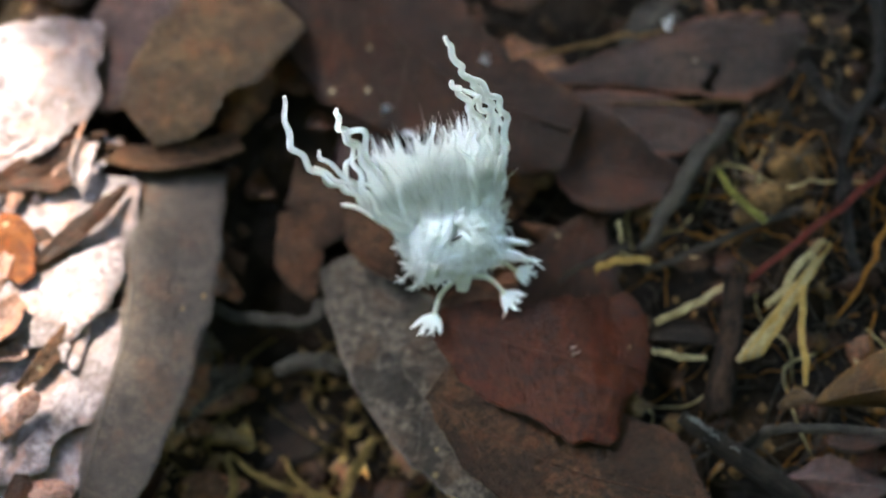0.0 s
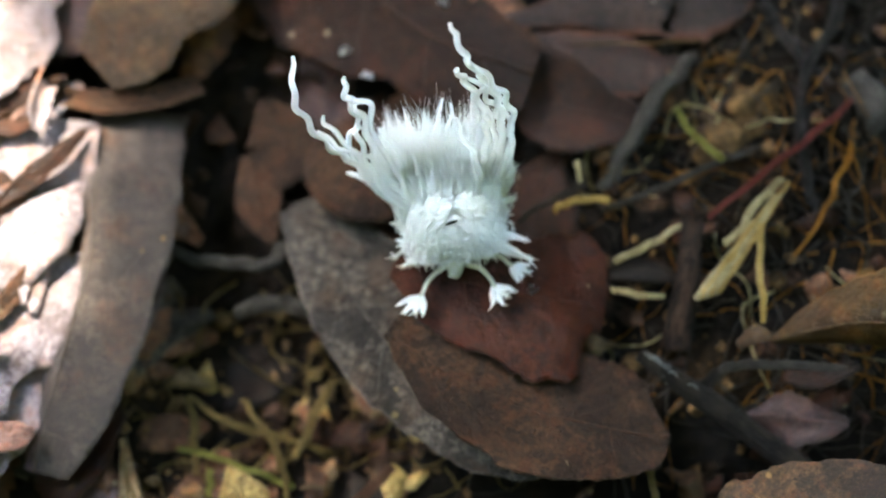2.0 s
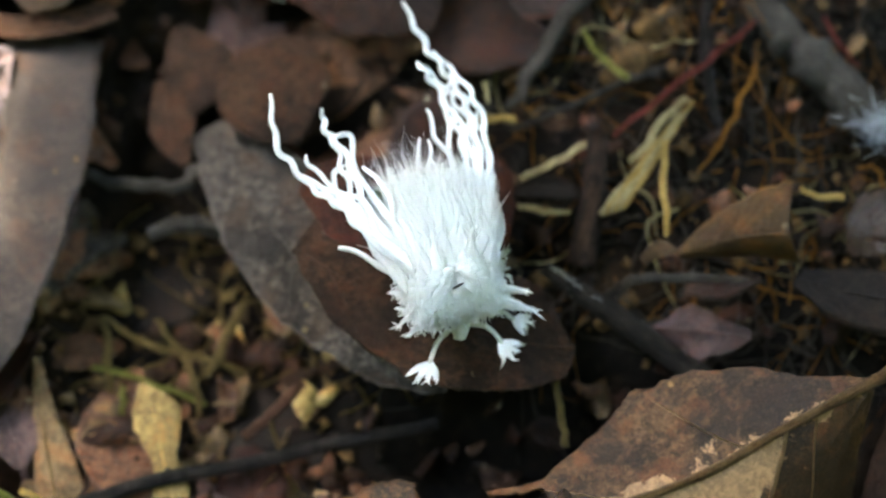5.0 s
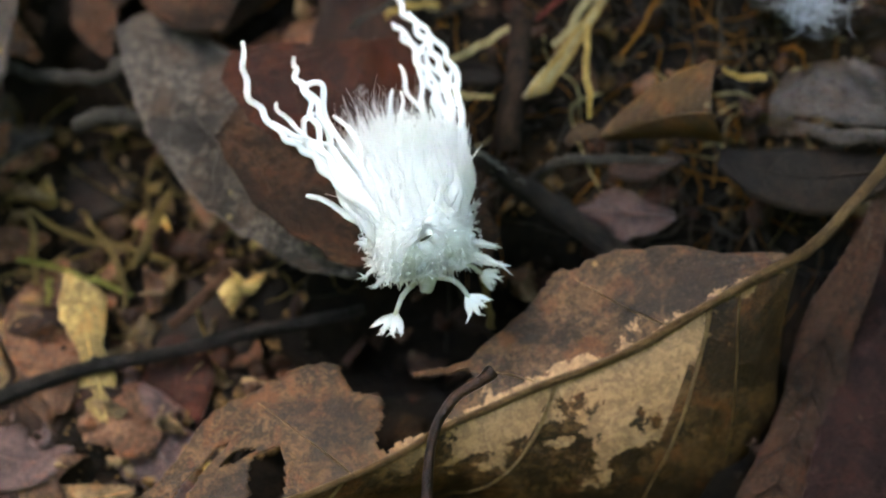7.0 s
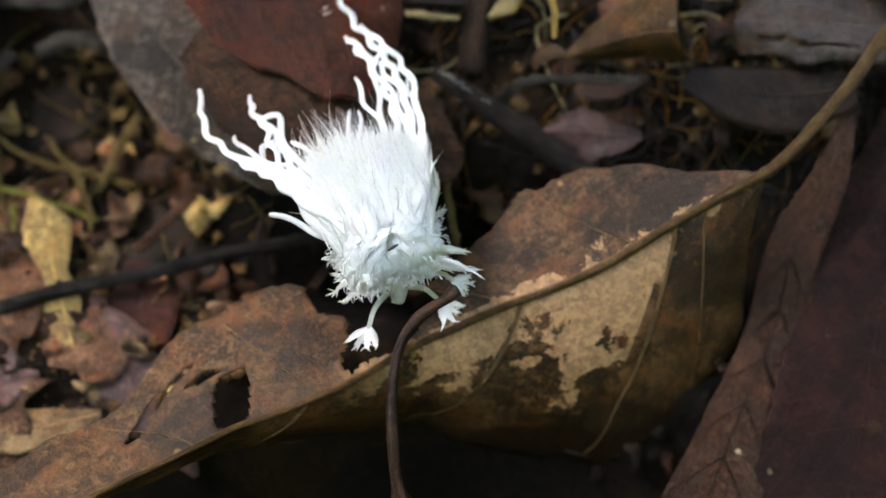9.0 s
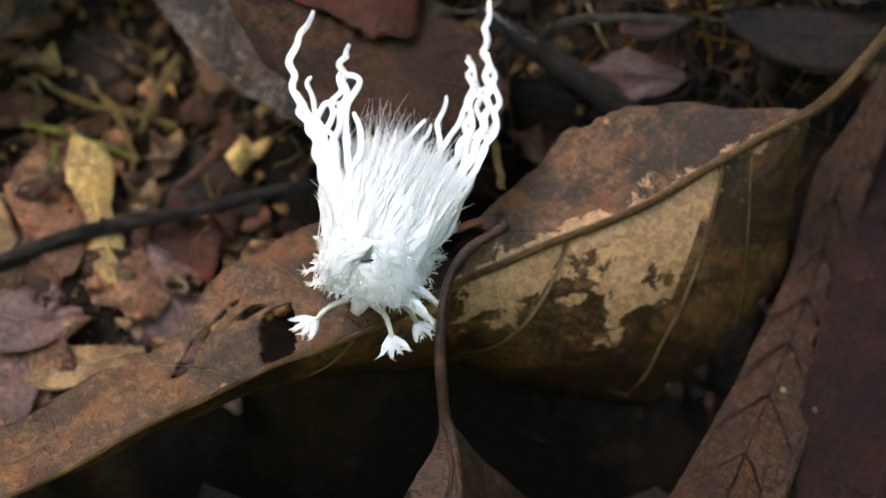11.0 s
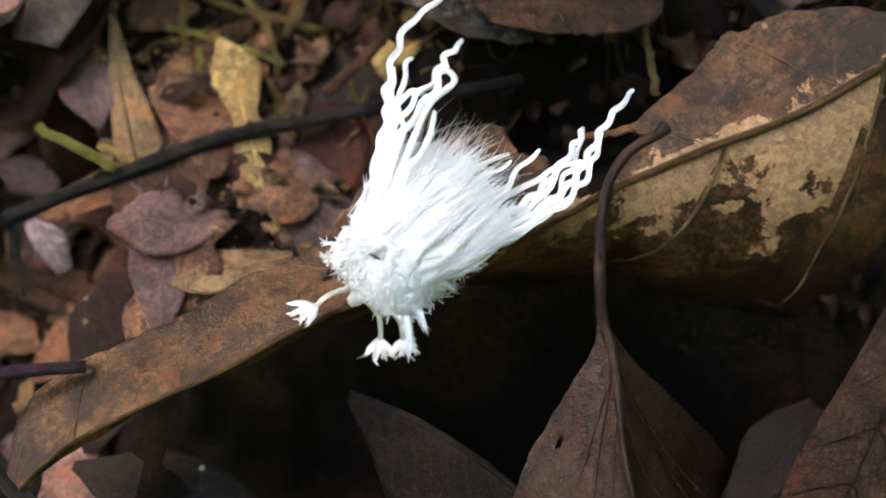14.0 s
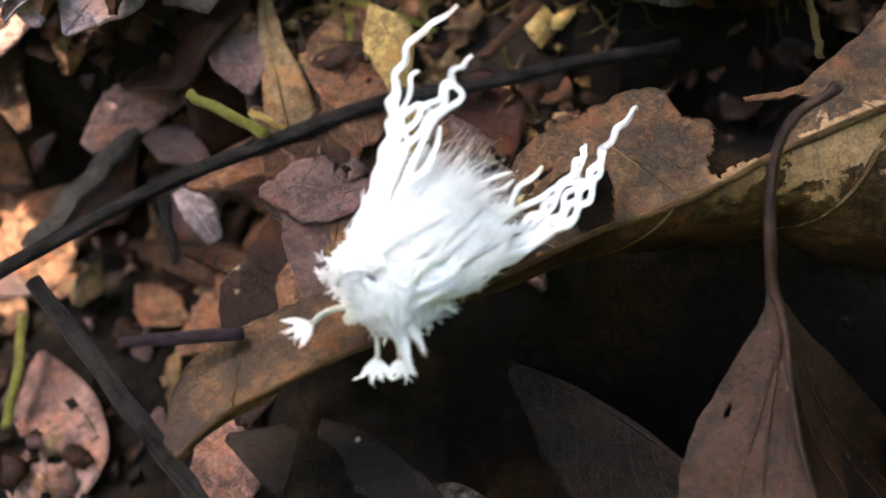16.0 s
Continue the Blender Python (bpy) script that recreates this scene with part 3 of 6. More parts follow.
leaf("fallen_leaf", [(0.60, -0.66, 0.16), (1.22, -0.55, 0.26), (1.80, -0.42, 0.32), (2.31, -0.30, 0.30), (2.80, -0.12, 0.22)], [0.10, 0.20, 0.36, 0.40, 0.22], [0.05, 0.22, 0.40, 0.46, 0.14], EMBER, "dark grey-brown leaf with orange-red edges and a crack", LITTER, rib=0.012, pairs=4, wave=0.1, edge=0.2, seed=8, cup=-0.18, slope_l=-8, slope_r=-14, step=0.045, holes=[(0.56, -0.62, 0.022, 0.3, 0.12)])
leaf("fallen_leaf", [(0.75, -0.80, 0.12), (1.20, -0.92, 0.18), (1.65, -1.02, 0.18), (2.10, -1.06, 0.08)], [0.06, 0.16, 0.2, 0.06], [0.05, 0.26, 0.34, 0.08], EMBER, "small reddish-edged leaf piece under a larger leaf", LITTER, rib=0.01, wave=0.07, edge=0.2, seed=9, slope_r=-16, step=0.045)
leaf("fallen_leaf", [(-1.75, -0.02, 0.28), (-2.12, -0.52, 0.40), (-2.48, -0.95, 0.38), (-2.84, -1.28, 0.20)], [0.34, 0.44, 0.46, 0.22], [0.40, 0.62, 0.55, 0.30], OLIVE, "brown arched leaf with a curled rim", LITTER, rib=0.012, pairs=5, wave=0.08, edge=0.15, seed=10, cup=-0.1)
leaf("fallen_leaf", [(-2.45, 0.15, 0.14), (-2.78, -0.32, 0.22), (-2.95, -0.74, 0.22), (-3.25, -1.04, 0.12)], [0.3, 0.52, 0.4, 0.1], [0.3, 0.58, 0.46, 0.1], MAUVE, "purplish-grey leaf half buried under others", LITTER, rib=0.01, wave=0.08, edge=0.16, seed=11, cup=-0.1)
leaf("fallen_leaf", [(-1.97, -1.29, 0.00), (-2.41, -1.49, 0.06), (-2.89, -1.51, 0.06), (-3.40, -1.34, 0.00)], [0.09, 0.10, 0.12, 0.06], [0.09, 0.13, 0.10, 0.05], BROWN, "narrow curled brown leaf edge", LITTER, rib=0.01, wave=0.03, edge=0.16, seed=12, cup=0.4)
# The pallor of these leaves is partly sun glare put into their colour.
SUNLIT = "bleached leaves beside the path"
leaf("bleached_leaf", [(-2.80, -1.75, 0.00), (-3.19, -2.14, 0.10), (-3.67, -2.49, 0.12), (-4.20, -2.76, 0.10)], [0.03, 0.51, 0.56, 0.03], [0.03, 0.53, 0.65, 0.03], PALE, "pale leaf in a fleck of sun", SUNLIT, rib=0.012, pairs=2, wave=0.14, edge=0.25, seed=13)
leaf("bleached_leaf", [(-2.77, -2.93, -0.05), (-3.16, -3.30, 0.05), (-3.62, -3.67, 0.05), (-4.08, -4.01, 0.00)], [0.03, 0.50, 0.62, 0.03], [0.03, 0.54, 0.61, 0.03], PALE, "pale leaf in a fleck of sun", SUNLIT, rib=0.012, pairs=2, wave=0.14, edge=0.25, seed=14)
leaf("bleached_leaf", [(-3.23, -0.34, 0.30), (-3.55, -0.83, 0.35), (-3.92, -1.42, 0.30), (-4.21, -1.86, 0.20)], [0.03, 0.47, 0.42, 0.03], [0.03, 0.60, 0.61, 0.03], PALE, "pale leaf in a fleck of sun", SUNLIT, rib=0.012, pairs=2, wave=0.12, edge=0.2, seed=15)
leaf("bleached_leaf", [(-2.99, -3.76, -0.15), (-3.30, -4.18, -0.10), (-3.56, -4.63, -0.10), (-3.82, -5.07, -0.10)], [0.03, 0.35, 0.36, 0.03], [0.03, 0.45, 0.44, 0.03], PALE, "pale leaf in a fleck of sun", SUNLIT, rib=0.01, wave=0.1, edge=0.16, seed=16)
leaf("bleached_leaf", [(-2.99, -1.30, 0.00), (-3.41, -1.59, 0.05), (-3.96, -1.75, 0.10), (-4.33, -1.84, 0.05)], [0.03, 0.28, 0.21, 0.03], [0.03, 0.24, 0.28, 0.03], PALE, "pale leaf in a fleck of sun", SUNLIT, rib=0.01, wave=0.08, edge=0.16, seed=17)
# Three dark strips stand in for the shaded crevices between these leaves.
leaf("leaf_piece", [(-3.54, -2.63, 0.22), (-3.28, -2.38, 0.26), (-3.03, -2.11, 0.26), (-2.86, -1.86, 0.20)], [0.03, 0.09, 0.07, 0.03], [0.03, 0.09, 0.08, 0.03], DUSK, "narrow dark strip standing for a shaded crevice between pale leaves", LITTER, rib=0.01, wave=0.06, edge=0.3, seed=61, slope_l=25, slope_r=-30, step=0.04)
leaf("leaf_piece", [(-4.08, -2.02, 0.25), (-3.73, -1.78, 0.28), (-3.38, -1.56, 0.28), (-3.08, -1.36, 0.20)], [0.03, 0.09, 0.09, 0.03], [0.03, 0.11, 0.11, 0.03], DUSK, "narrow dark strip standing for a shaded crevice between pale leaves", LITTER, rib=0.01, wave=0.06, edge=0.3, seed=62, slope_l=20, slope_r=-30, step=0.04)
leaf("leaf_piece", [(-3.55, -3.70, 0.12), (-3.35, -3.46, 0.16), (-3.08, -3.04, 0.16), (-2.97, -2.81, 0.10)], [0.03, 0.08, 0.08, 0.03], [0.03, 0.09, 0.08, 0.03], BROWN, "narrow brown strip standing for a shaded crevice between pale leaves", LITTER, rib=0.01, wave=0.06, edge=0.3, seed=63, slope_l=30, slope_r=-20, step=0.04)
leaf("bleached_leaf", [(-2.88, -2.26, 0.05), (-3.11, -2.71, 0.20), (-3.43, -3.09, 0.22), (-3.74, -3.32, 0.15)], [0.03, 0.29, 0.32, 0.03], [0.03, 0.33, 0.33, 0.03], PALE, "pale leaf in a fleck of sun", SUNLIT, rib=0.01, wave=0.1, edge=0.25, seed=64, cup=-0.2)
leaf("bleached_leaf", [(-3.06, -3.37, 0.00), (-3.26, -3.88, 0.12), (-3.49, -4.23, 0.12), (-3.69, -4.50, 0.05)], [0.03, 0.24, 0.24, 0.03], [0.03, 0.27, 0.24, 0.03], PALE, "pale leaf in a fleck of sun", SUNLIT, rib=0.01, wave=0.1, edge=0.25, seed=65, cup=-0.2)
leaf("leaf_piece", [(-2.86, -3.11, -0.12), (-3.03, -3.39, -0.08), (-3.33, -3.78, -0.12)], [0.03, 0.22, 0.03], [0.03, 0.21, 0.03], RUST, "small rust-orange leaf piece between pale leaves", LITTER, rib=0.01, wave=0.06, edge=0.2, seed=18)


def broken_pieces():
    """Small torn pieces that lie at all tilts on the pale leaves."""
    rnd = random.Random(83)
    kinds = [(PALE, "small torn pale piece of leaf in the sun"), (PINKISH, "small torn pinkish piece of leaf in the sun"), (RUST, "small torn rust-orange piece of leaf in the sun"), (DUSK, "small torn dark piece of leaf in the sun")]
    for k in range(46):
        y = rnd.uniform(-5.0, -1.5)
        x = rnd.uniform(-4.5, -3.0 - 0.12 * max(0.0, -3.3 - y))
        z = rnd.uniform(0.12, 0.3) - 0.3 * max(0.0, -4.2 - y)
        material, label = kinds[rnd.choices((0, 1, 2, 3), (5, 3, 1, 3))[0]]
        a, half = rnd.gauss(0.9, 0.5), rnd.uniform(0.14, 0.42)
        spine = [(x + math.cos(a) * half * s, y + math.sin(a) * half * s, z + rnd.uniform(-0.06, 0.06)) for s in (-1, -0.3, 0.4, 1)]
        w = half * rnd.uniform(0.25, 0.5)
        leaf("leaf_piece", spine, [0.4 * w, w, 0.9 * w, 0.5 * w], [0.3 * w, 0.8 * w, w, 0.3 * w], material, label, SUNLIT, rib=0.0, slope_l=rnd.gauss(0, 18), slope_r=rnd.gauss(0, 18), wave=0.06, edge=0.35, seed=200 + k, cup=rnd.gauss(0, 0.25), step=0.05)


broken_pieces()
leaf("curled_leaf", [(2.81, -3.54, 0.10), (3.11, -3.52, 0.30), (3.41, -3.54, 0.50), (3.68, -3.57, 0.60)], [0.04, 0.22, 0.34, 0.40], [0.06, 0.21, 0.33, 0.40], CURL, "stiff olive-brown leaf curled upright with a cracked edge", LITTER, rib=0.012, pairs=2, slope_l=[20, 30, 34, 36], slope_r=-62, wave=0.04, edge=0.1, seed=19, step=0.035, cup=-0.5)
leaf("leaf_piece", [(2.54, -3.55, 0.00), (2.67, -3.53, 0.15), (2.83, -3.50, 0.10)], [0.03, 0.08, 0.03], [0.03, 0.06, 0.03], OLIVE, "crumpled olive-brown leaf corner", LITTER, rib=0.01, slope_l=40, slope_r=-30, wave=0.06, edge=0.2, seed=20, step=0.03)
leaf("fallen_leaf", [(4.17, -3.28, 0.25), (4.61, -3.37, 0.40), (5.05, -3.42, 0.45), (5.59, -3.41, 0.40)], [0.38, 0.58, 0.60, 0.52], [0.19, 0.31, 0.33, 0.31], SHINY, "shiny grey-brown leaf with a long crack", LITTER, rib=0.012, pairs=5, wave=0.24, edge=0.2, seed=21, cup=-0.35, slope_l=-14, slope_r=-10, holes=[(0.3, -0.5, 0.15, 0.09, -0.3), (0.58, -0.6, 0.14, 0.08, 0.3)], step=0.04)
leaf("fallen_leaf", [(3.77, -3.72, 0.15), (4.16, -3.85, 0.15), (4.61, -3.90, 0.15), (5.12, -3.87, 0.25)], [0.08, 0.20, 0.24, 0.12], [0.09, 0.23, 0.32, 0.15], NEAR_BLACK, "dark brown leaf strip, bent and torn", LITTER, rib=0.012, pairs=5, slope_l=8, slope_r=-20, wave=0.04, edge=0.08, seed=22)
leaf("leaf_piece", [(2.89, -3.82, 0.20), (3.16, -3.83, 0.20), (3.47, -3.80, 0.25)], [0.05, 0.06, 0.03], [0.1, 0.15, 0.03], DUSK, "thin dark leaf remnant on a bent stalk", LITTER, rib=0.01, wave=0.03, edge=0.15, seed=23)
leaf("fallen_leaf", [(2.59, -4.07, -0.15), (2.86, -4.10, -0.08), (3.14, -4.12, -0.08), (3.42, -4.10, -0.20)], [0.03, 0.25, 0.21, 0.03], [0.03, 0.21, 0.25, 0.03], MAUVE, "crumpled mauve-brown leaf in a hollow", LITTER, rib=0.012, pairs=2, slope_l=10, slope_r=-15, wave=0.3, edge=0.22, seed=24, step=0.04)
leaf("leaf_piece", [(-1.52, -4.50, -0.55), (-1.38, -4.81, -0.55), (-1.28, -5.18, -0.60), (-1.19, -5.46, -0.62), (-1.11, -5.77, -0.70)], [0.03, 0.23, 0.14, 0.16, 0.03], [0.03, 0.19, 0.10, 0.20, 0.03], YELLOW, "yellow papery broken leaf standing among roots", LITTER, rib=0.01, slope_l=-15, slope_r=-15, wave=0.06, edge=0.25, seed=25)
leaf("fallen_leaf", [(-2.40, -4.30, -0.55), (-2.30, -4.85, -0.58), (-2.16, -5.40, -0.64), (-2.00, -5.98, -0.75)], [0.03, 0.13, 0.24, 0.28], [0.03, 0.1, 0.18, 0.24], TAN, "pointed tan dead leaf with a pale midrib", LITTER, rib=0.016, rib_material=PALE_VEIN, pairs=3, slope_l=-14, slope_r=-18, wave=0.06, edge=0.14, seed=26)

# the large veined leaf that the insect climbs over
BIG_SPINE, BIG_LEFT, BIG_RIGHT = [(-2.71, -8.43, -0.30), (-2.44, -8.20, -0.15), (-2.03, -7.98, -0.05), (-1.63, -7.77, 0.00), (-1.23, -7.57, 0.00), (-0.74, -7.24, -0.03), (-0.24, -6.97, -0.05), (0.23, -6.71, -0.05), (0.57, -6.58, -0.05), (0.91, -6.43, -0.05), (1.26, -6.25, -0.05), (1.57, -6.05, -0.02), (1.90, -5.90, 0.00), (2.29, -5.72, 0.04), (2.71, -5.58, 0.12), (3.12, -5.41, 0.20), (3.60, -5.14, 0.33), (3.97, -4.94, 0.42), (4.32, -4.76, 0.48)], [0.16, 0.56, 0.68, 0.65, 0.66, 0.66, 0.65, 0.91, 0.97, 0.96, 0.86, 0.53, 0.47, 0.56, 0.82, 0.85, 0.61, 0.28, 0.03], [0.03, 0.10, 0.13, 0.15, 0.15, 0.20, 0.30, 0.42, 0.55, 0.65, 0.80, 1.00, 1.22, 1.46, 1.62, 1.58, 1.22, 0.57, 0.03]
BIG_FALL = [-74, -74, -73, -72, -71, -70, -69, -67, -64, -60, -55, -48, -36, -33, -30, -28, -27, -26, -20]
BIG_VEINS = [(0.93, 0.84, -0.85, 0.011), (0.895, 0.745, -0.95, 0.021), (0.745, 0.56, -0.98, 0.021), (0.485, 0.37, -0.98, 0.016), (0.86, 0.80, 0.9, 0.006), (0.73, 0.66, 0.9, 0.006), (0.50, 0.42, 0.9, 0.006), (0.36, 0.3, 0.9, 0.006), (0.075, 0.1, 0.7, 0.014)]
leaf("veined_leaf", BIG_SPINE, BIG_LEFT, BIG_RIGHT, VEINED, "large brown leaf with strong midrib, tan bleached patches and chewed holes", LITTER, rib=0.042, rib_material=MIDRIB, vein_material=PALE_VEIN, stalk=[(4.32, -4.76, 0.48), (4.53, -4.61, 0.56), (4.94, -4.12, 0.62), (5.32, -3.61, 0.66), (5.87, -2.80, 0.60)], stalk_radius=(0.05, 0.05, 0.05, 0.06, 0.06), lift=0.012, side_veins=BIG_VEINS, slope_l=[-10, -12, -14, -16, -14, -10, -5, 0, 3, 5, 5, 5, 5, 5, 5, 5, 5, 5, 5], slope_r=BIG_FALL, wave=0.06, edge=0.07, seed=27, cup=-0.06, cup_r=-0.5, step=0.036, veins=8, slant=0.5, relief=0.006, holes=[(0.406, 0.24, 0.019, 0.23, 0.05), (0.328, 0.55, 0.009, 0.1, 0.08), (0.344, 0.67, 0.012, 0.06, 0.1), (0.368, 0.68, 0.018, 0.028, -0.15), (0.388, 0.53, 0.012, 0.04, -0.12), (0.608, 0.46, 0.048, 0.4, 0.08), (0.577, 0.86, 0.034, 0.22, 0.0)])
leaf("fallen_leaf", [(5.09, -3.97, 0.10), (4.91, -4.56, -0.02), (4.64, -5.04, -0.34), (4.45, -5.70, -0.52), (4.19, -6.32, -0.60), (3.87, -7.11, -0.60), (3.50, -7.95, -0.60), (3.20, -8.50, -0.64)], [0.05, 0.14, 0.22, 0.27, 0.34, 0.42, 0.46, 0.40], [0.05, 0.16, 0.22, 0.22, 0.24, 0.33, 0.44, 0.40], RUSSET, "russet leaf with raised veins beside the large veined leaf", LITTER, rib=0.012, rib_material=RIB_DARK, side_veins=[(0.3 + 0.085 * k, 0.37 + 0.085 * k, v, 0.014) for k in range(8) for v in (-0.92, 0.92)], slope_l=-4, slope_r=4, wave=0.04, edge=0.05, seed=28, relief=0.022, veins=9, cup=-0.1)
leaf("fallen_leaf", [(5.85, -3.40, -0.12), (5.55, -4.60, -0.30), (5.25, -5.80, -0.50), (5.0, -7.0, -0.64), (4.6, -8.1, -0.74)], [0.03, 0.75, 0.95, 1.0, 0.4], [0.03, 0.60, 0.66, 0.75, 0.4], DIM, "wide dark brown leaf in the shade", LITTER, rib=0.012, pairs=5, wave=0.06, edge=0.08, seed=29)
leaf("folded_leaf", [(1.49, -6.88, 0.31), (1.52, -7.13, 0.10), (1.58, -7.31, 0.02), (1.64, -7.58, -0.05), (1.70, -8.08, -0.12), (1.81, -8.56, -0.20), (1.92, -9.06, -0.30), (2.04, -9.66, -0.45)], [0.02, 0.06, 0.17, 0.62, 2.23, 3.23, 2.53, 0.03], [0.02, 0.06, 0.15, 0.40, 0.80, 1.08, 1.27, 0.03], FRONT, "brown tent-shaped leaf on a long upright curved stalk", LITTER, rib=0.034, rib_ends=(1.0, 0.5), rib_material=FRONT, stalk=[(1.95, -5.85, 0.67), (1.86, -5.94, 0.70), (1.66, -6.09, 0.68), (1.54, -6.29, 0.62), (1.48, -6.56, 0.50), (1.49, -6.88, 0.32), (1.52, -7.13, 0.10), (1.58, -7.31, 0.01), (1.64, -7.58, -0.07)], stalk_radius=(0.06, 0.042, 0.04, 0.038, 0.04, 0.045, 0.044, 0.04, 0.03), slope_l=[-50, -50, -50, -52, -60, -60, -55, -45], slope_r=[-50, -45, -32, -22, -20, -18, -15, -15], wave=0.1, edge=0.07, seed=30, veins=6, slant=0.8, relief=0.003, side_veins=[(0.2, 0.95, 0.55, 0.018), (0.28, 0.98, 0.85, 0.013), (0.2, 0.95, -0.5, 0.018), (0.28, 0.98, -0.85, 0.013), (0.42, 0.9, 0.3, 0.012), (0.42, 0.9, -0.32, 0.012)], step=0.05, holes=[(0.53, -0.72, 0.009, 0.035, 0)])
# The next two carry the hollow's shade in their near-black colour.
leaf("fallen_leaf", [(-0.38, -7.32, -1.10), (0.14, -7.58, -1.00), (0.61, -7.87, -1.00), (1.16, -8.28, -1.10)], [0.03, 0.05, 0.05, 0.03], [0.05, 0.62, 0.85, 0.4], NEAR_BLACK, "dark leaf with a speckled rim in a hollow", LITTER, rib=0.012, pairs=2, slope_l=0, slope_r=-35, wave=0.05, edge=0.10, seed=31)
leaf("leaf_piece", [(3.30, -7.20, -1.45), (3.0, -7.60, -1.40), (2.68, -8.1, -1.45)], [0.08, 0.22, 0.12], [0.1, 0.3, 0.2], NEAR_BLACK, "bluish-grey leaf piece in deep shade", LITTER, rib=0.01, wave=0.05, edge=0.16, seed=32)
LOW = "small leaves low on the soil"
leaf("bleached_leaf", [(-4.85, -5.05, -0.75), (-4.55, -4.78, -0.62), (-4.25, -4.45, -0.58), (-4.0, -4.1, -0.7)], [0.1, 0.3, 0.34, 0.1], [0.1, 0.26, 0.22, 0.08], PINKISH, "pale pinkish leaf at the edge of a sun fleck", SUNLIT, rib=0.01, wave=0.1, edge=0.14, seed=70, cup=-0.15)
leaf("fallen_leaf", [(-3.82, -5.46, -1.25), (-3.56, -5.18, -1.12), (-3.28, -4.88, -1.08), (-3.08, -4.58, -1.15)], [0.06, 0.2, 0.26, 0.12], [0.08, 0.27, 0.34, 0.14], PINKISH, "reddish-brown bent leaf on the soil", LOW, rib=0.012, pairs=4, wave=0.1, edge=0.14, seed=71, cup=-0.25, slope_r=-12)
leaf("fallen_leaf", [(-3.16, -4.36, -1.25), (-2.9, -4.52, -1.14), (-2.6, -4.66, -1.12), (-2.36, -4.76, -1.2)], [0.12, 0.36, 0.38, 0.12], [0.08, 0.26, 0.3, 0.1], MAUVE, "wide mauve-brown leaf with a folded rim", LOW, rib=0.012, pairs=4, wave=0.1, edge=0.12, seed=72, cup=-0.2, slope_r=-10, step=0.05)
leaf("leaf_piece", [(-3.98, -4.6, -1.05), (-3.75, -4.36, -1.0), (-3.5, -4.1, -1.05)], [0.05, 0.12, 0.05], [0.05, 0.12, 0.05], PINKISH, "narrow pale pink leaf piece", LOW, rib=0.0, wave=0.08, edge=0.2, seed=73, cup=-0.2)
leaf("leaf_piece", [(-3.34, -5.34, -1.25), (-3.1, -5.44, -1.18), (-2.84, -5.58, -1.25)], [0.08, 0.2, 0.08], [0.06, 0.17, 0.06], MAUVE, "dull grey-mauve leaf piece on the soil", LOW, rib=0.01, wave=0.1, edge=0.2, seed=74, cup=-0.2)
leaf("leaf_piece", [(-3.04, -5.84, -1.25), (-2.86, -6.05, -1.18), (-2.7, -6.27, -1.25)], [0.05, 0.15, 0.07], [0.04, 0.12, 0.07], PALE, "small bluish-grey leaf piece below the long twig", LOW, rib=0.01, wave=0.06, edge=0.16, seed=75, cup=-0.2)
leaf("fallen_leaf", [(-2.38, -5.78, -1.05), (-2.1, -5.94, -0.95), (-1.82, -6.04, -0.92), (-1.5, -6.0, -1.0)], [0.08, 0.22, 0.24, 0.08], [0.1, 0.28, 0.27, 0.1], GREYISH, "greyish-mauve rounded leaf below the long twig", LOW, rib=0.012, pairs=3, wave=0.08, edge=0.14, seed=76, cup=-0.2)
leaf("leaf_piece", [(-2.96, -6.34, -1.25), (-2.52, -6.46, -1.18), (-2.1, -6.7, -1.25)], [0.03, 0.1, 0.04], [0.04, 0.13, 0.04], BROWN, "dark brown curled leaf strip on the soil", LOW, rib=0.01, wave=0.06, edge=0.16, seed=77, cup=-0.4)
leaf("fallen_leaf", [(-4.02, -5.10, -1.90), (-3.65, -4.83, -1.75), (-3.31, -4.53, -1.70), (-3.08, -4.26, -1.80)], [0.03, 0.37, 0.22, 0.03], [0.03, 0.38, 0.36, 0.03], BROWN, "bulging reddish-brown leaf on the soil", LOW, rib=0.012, pairs=2, wave=0.08, seed=33, cup=-0.25)
leaf("fallen_leaf", [(-3.19, -4.21, -1.70), (-2.84, -4.39, -1.60), (-2.56, -4.36, -1.60), (-2.39, -4.14, -1.70)], [0.03, 0.35, 0.34, 0.03], [0.03, 0.36, 0.35, 0.03], MAUVE, "mauve-brown rounded leaf on the soil", LOW, rib=0.012, pairs=2, wave=0.08, seed=34, cup=-0.2)
leaf("fallen_leaf", [(-3.41, -5.01, -1.90), (-3.17, -5.35, -1.85), (-3.03, -5.68, -1.90), (-2.90, -5.96, -1.95)], [0.03, 0.27, 0.31, 0.03], [0.03, 0.23, 0.20, 0.03], MAUVE, "pinkish-grey broken leaf on the soil", LOW, rib=0.012, pairs=2, wave=0.08, seed=35, edge=0.2)
leaf("fallen_leaf", [(-2.31, -6.10, -0.70), (-1.99, -6.09, -0.60), (-1.69, -6.14, -0.60), (-1.36, -5.98, -0.70)], [0.03, 0.29, 0.27, 0.03], [0.03, 0.29, 0.22, 0.03], MAUVE, "mauve-brown rounded leaf on the soil", LOW, rib=0.012, pairs=2, wave=0.08, seed=36, cup=-0.15)
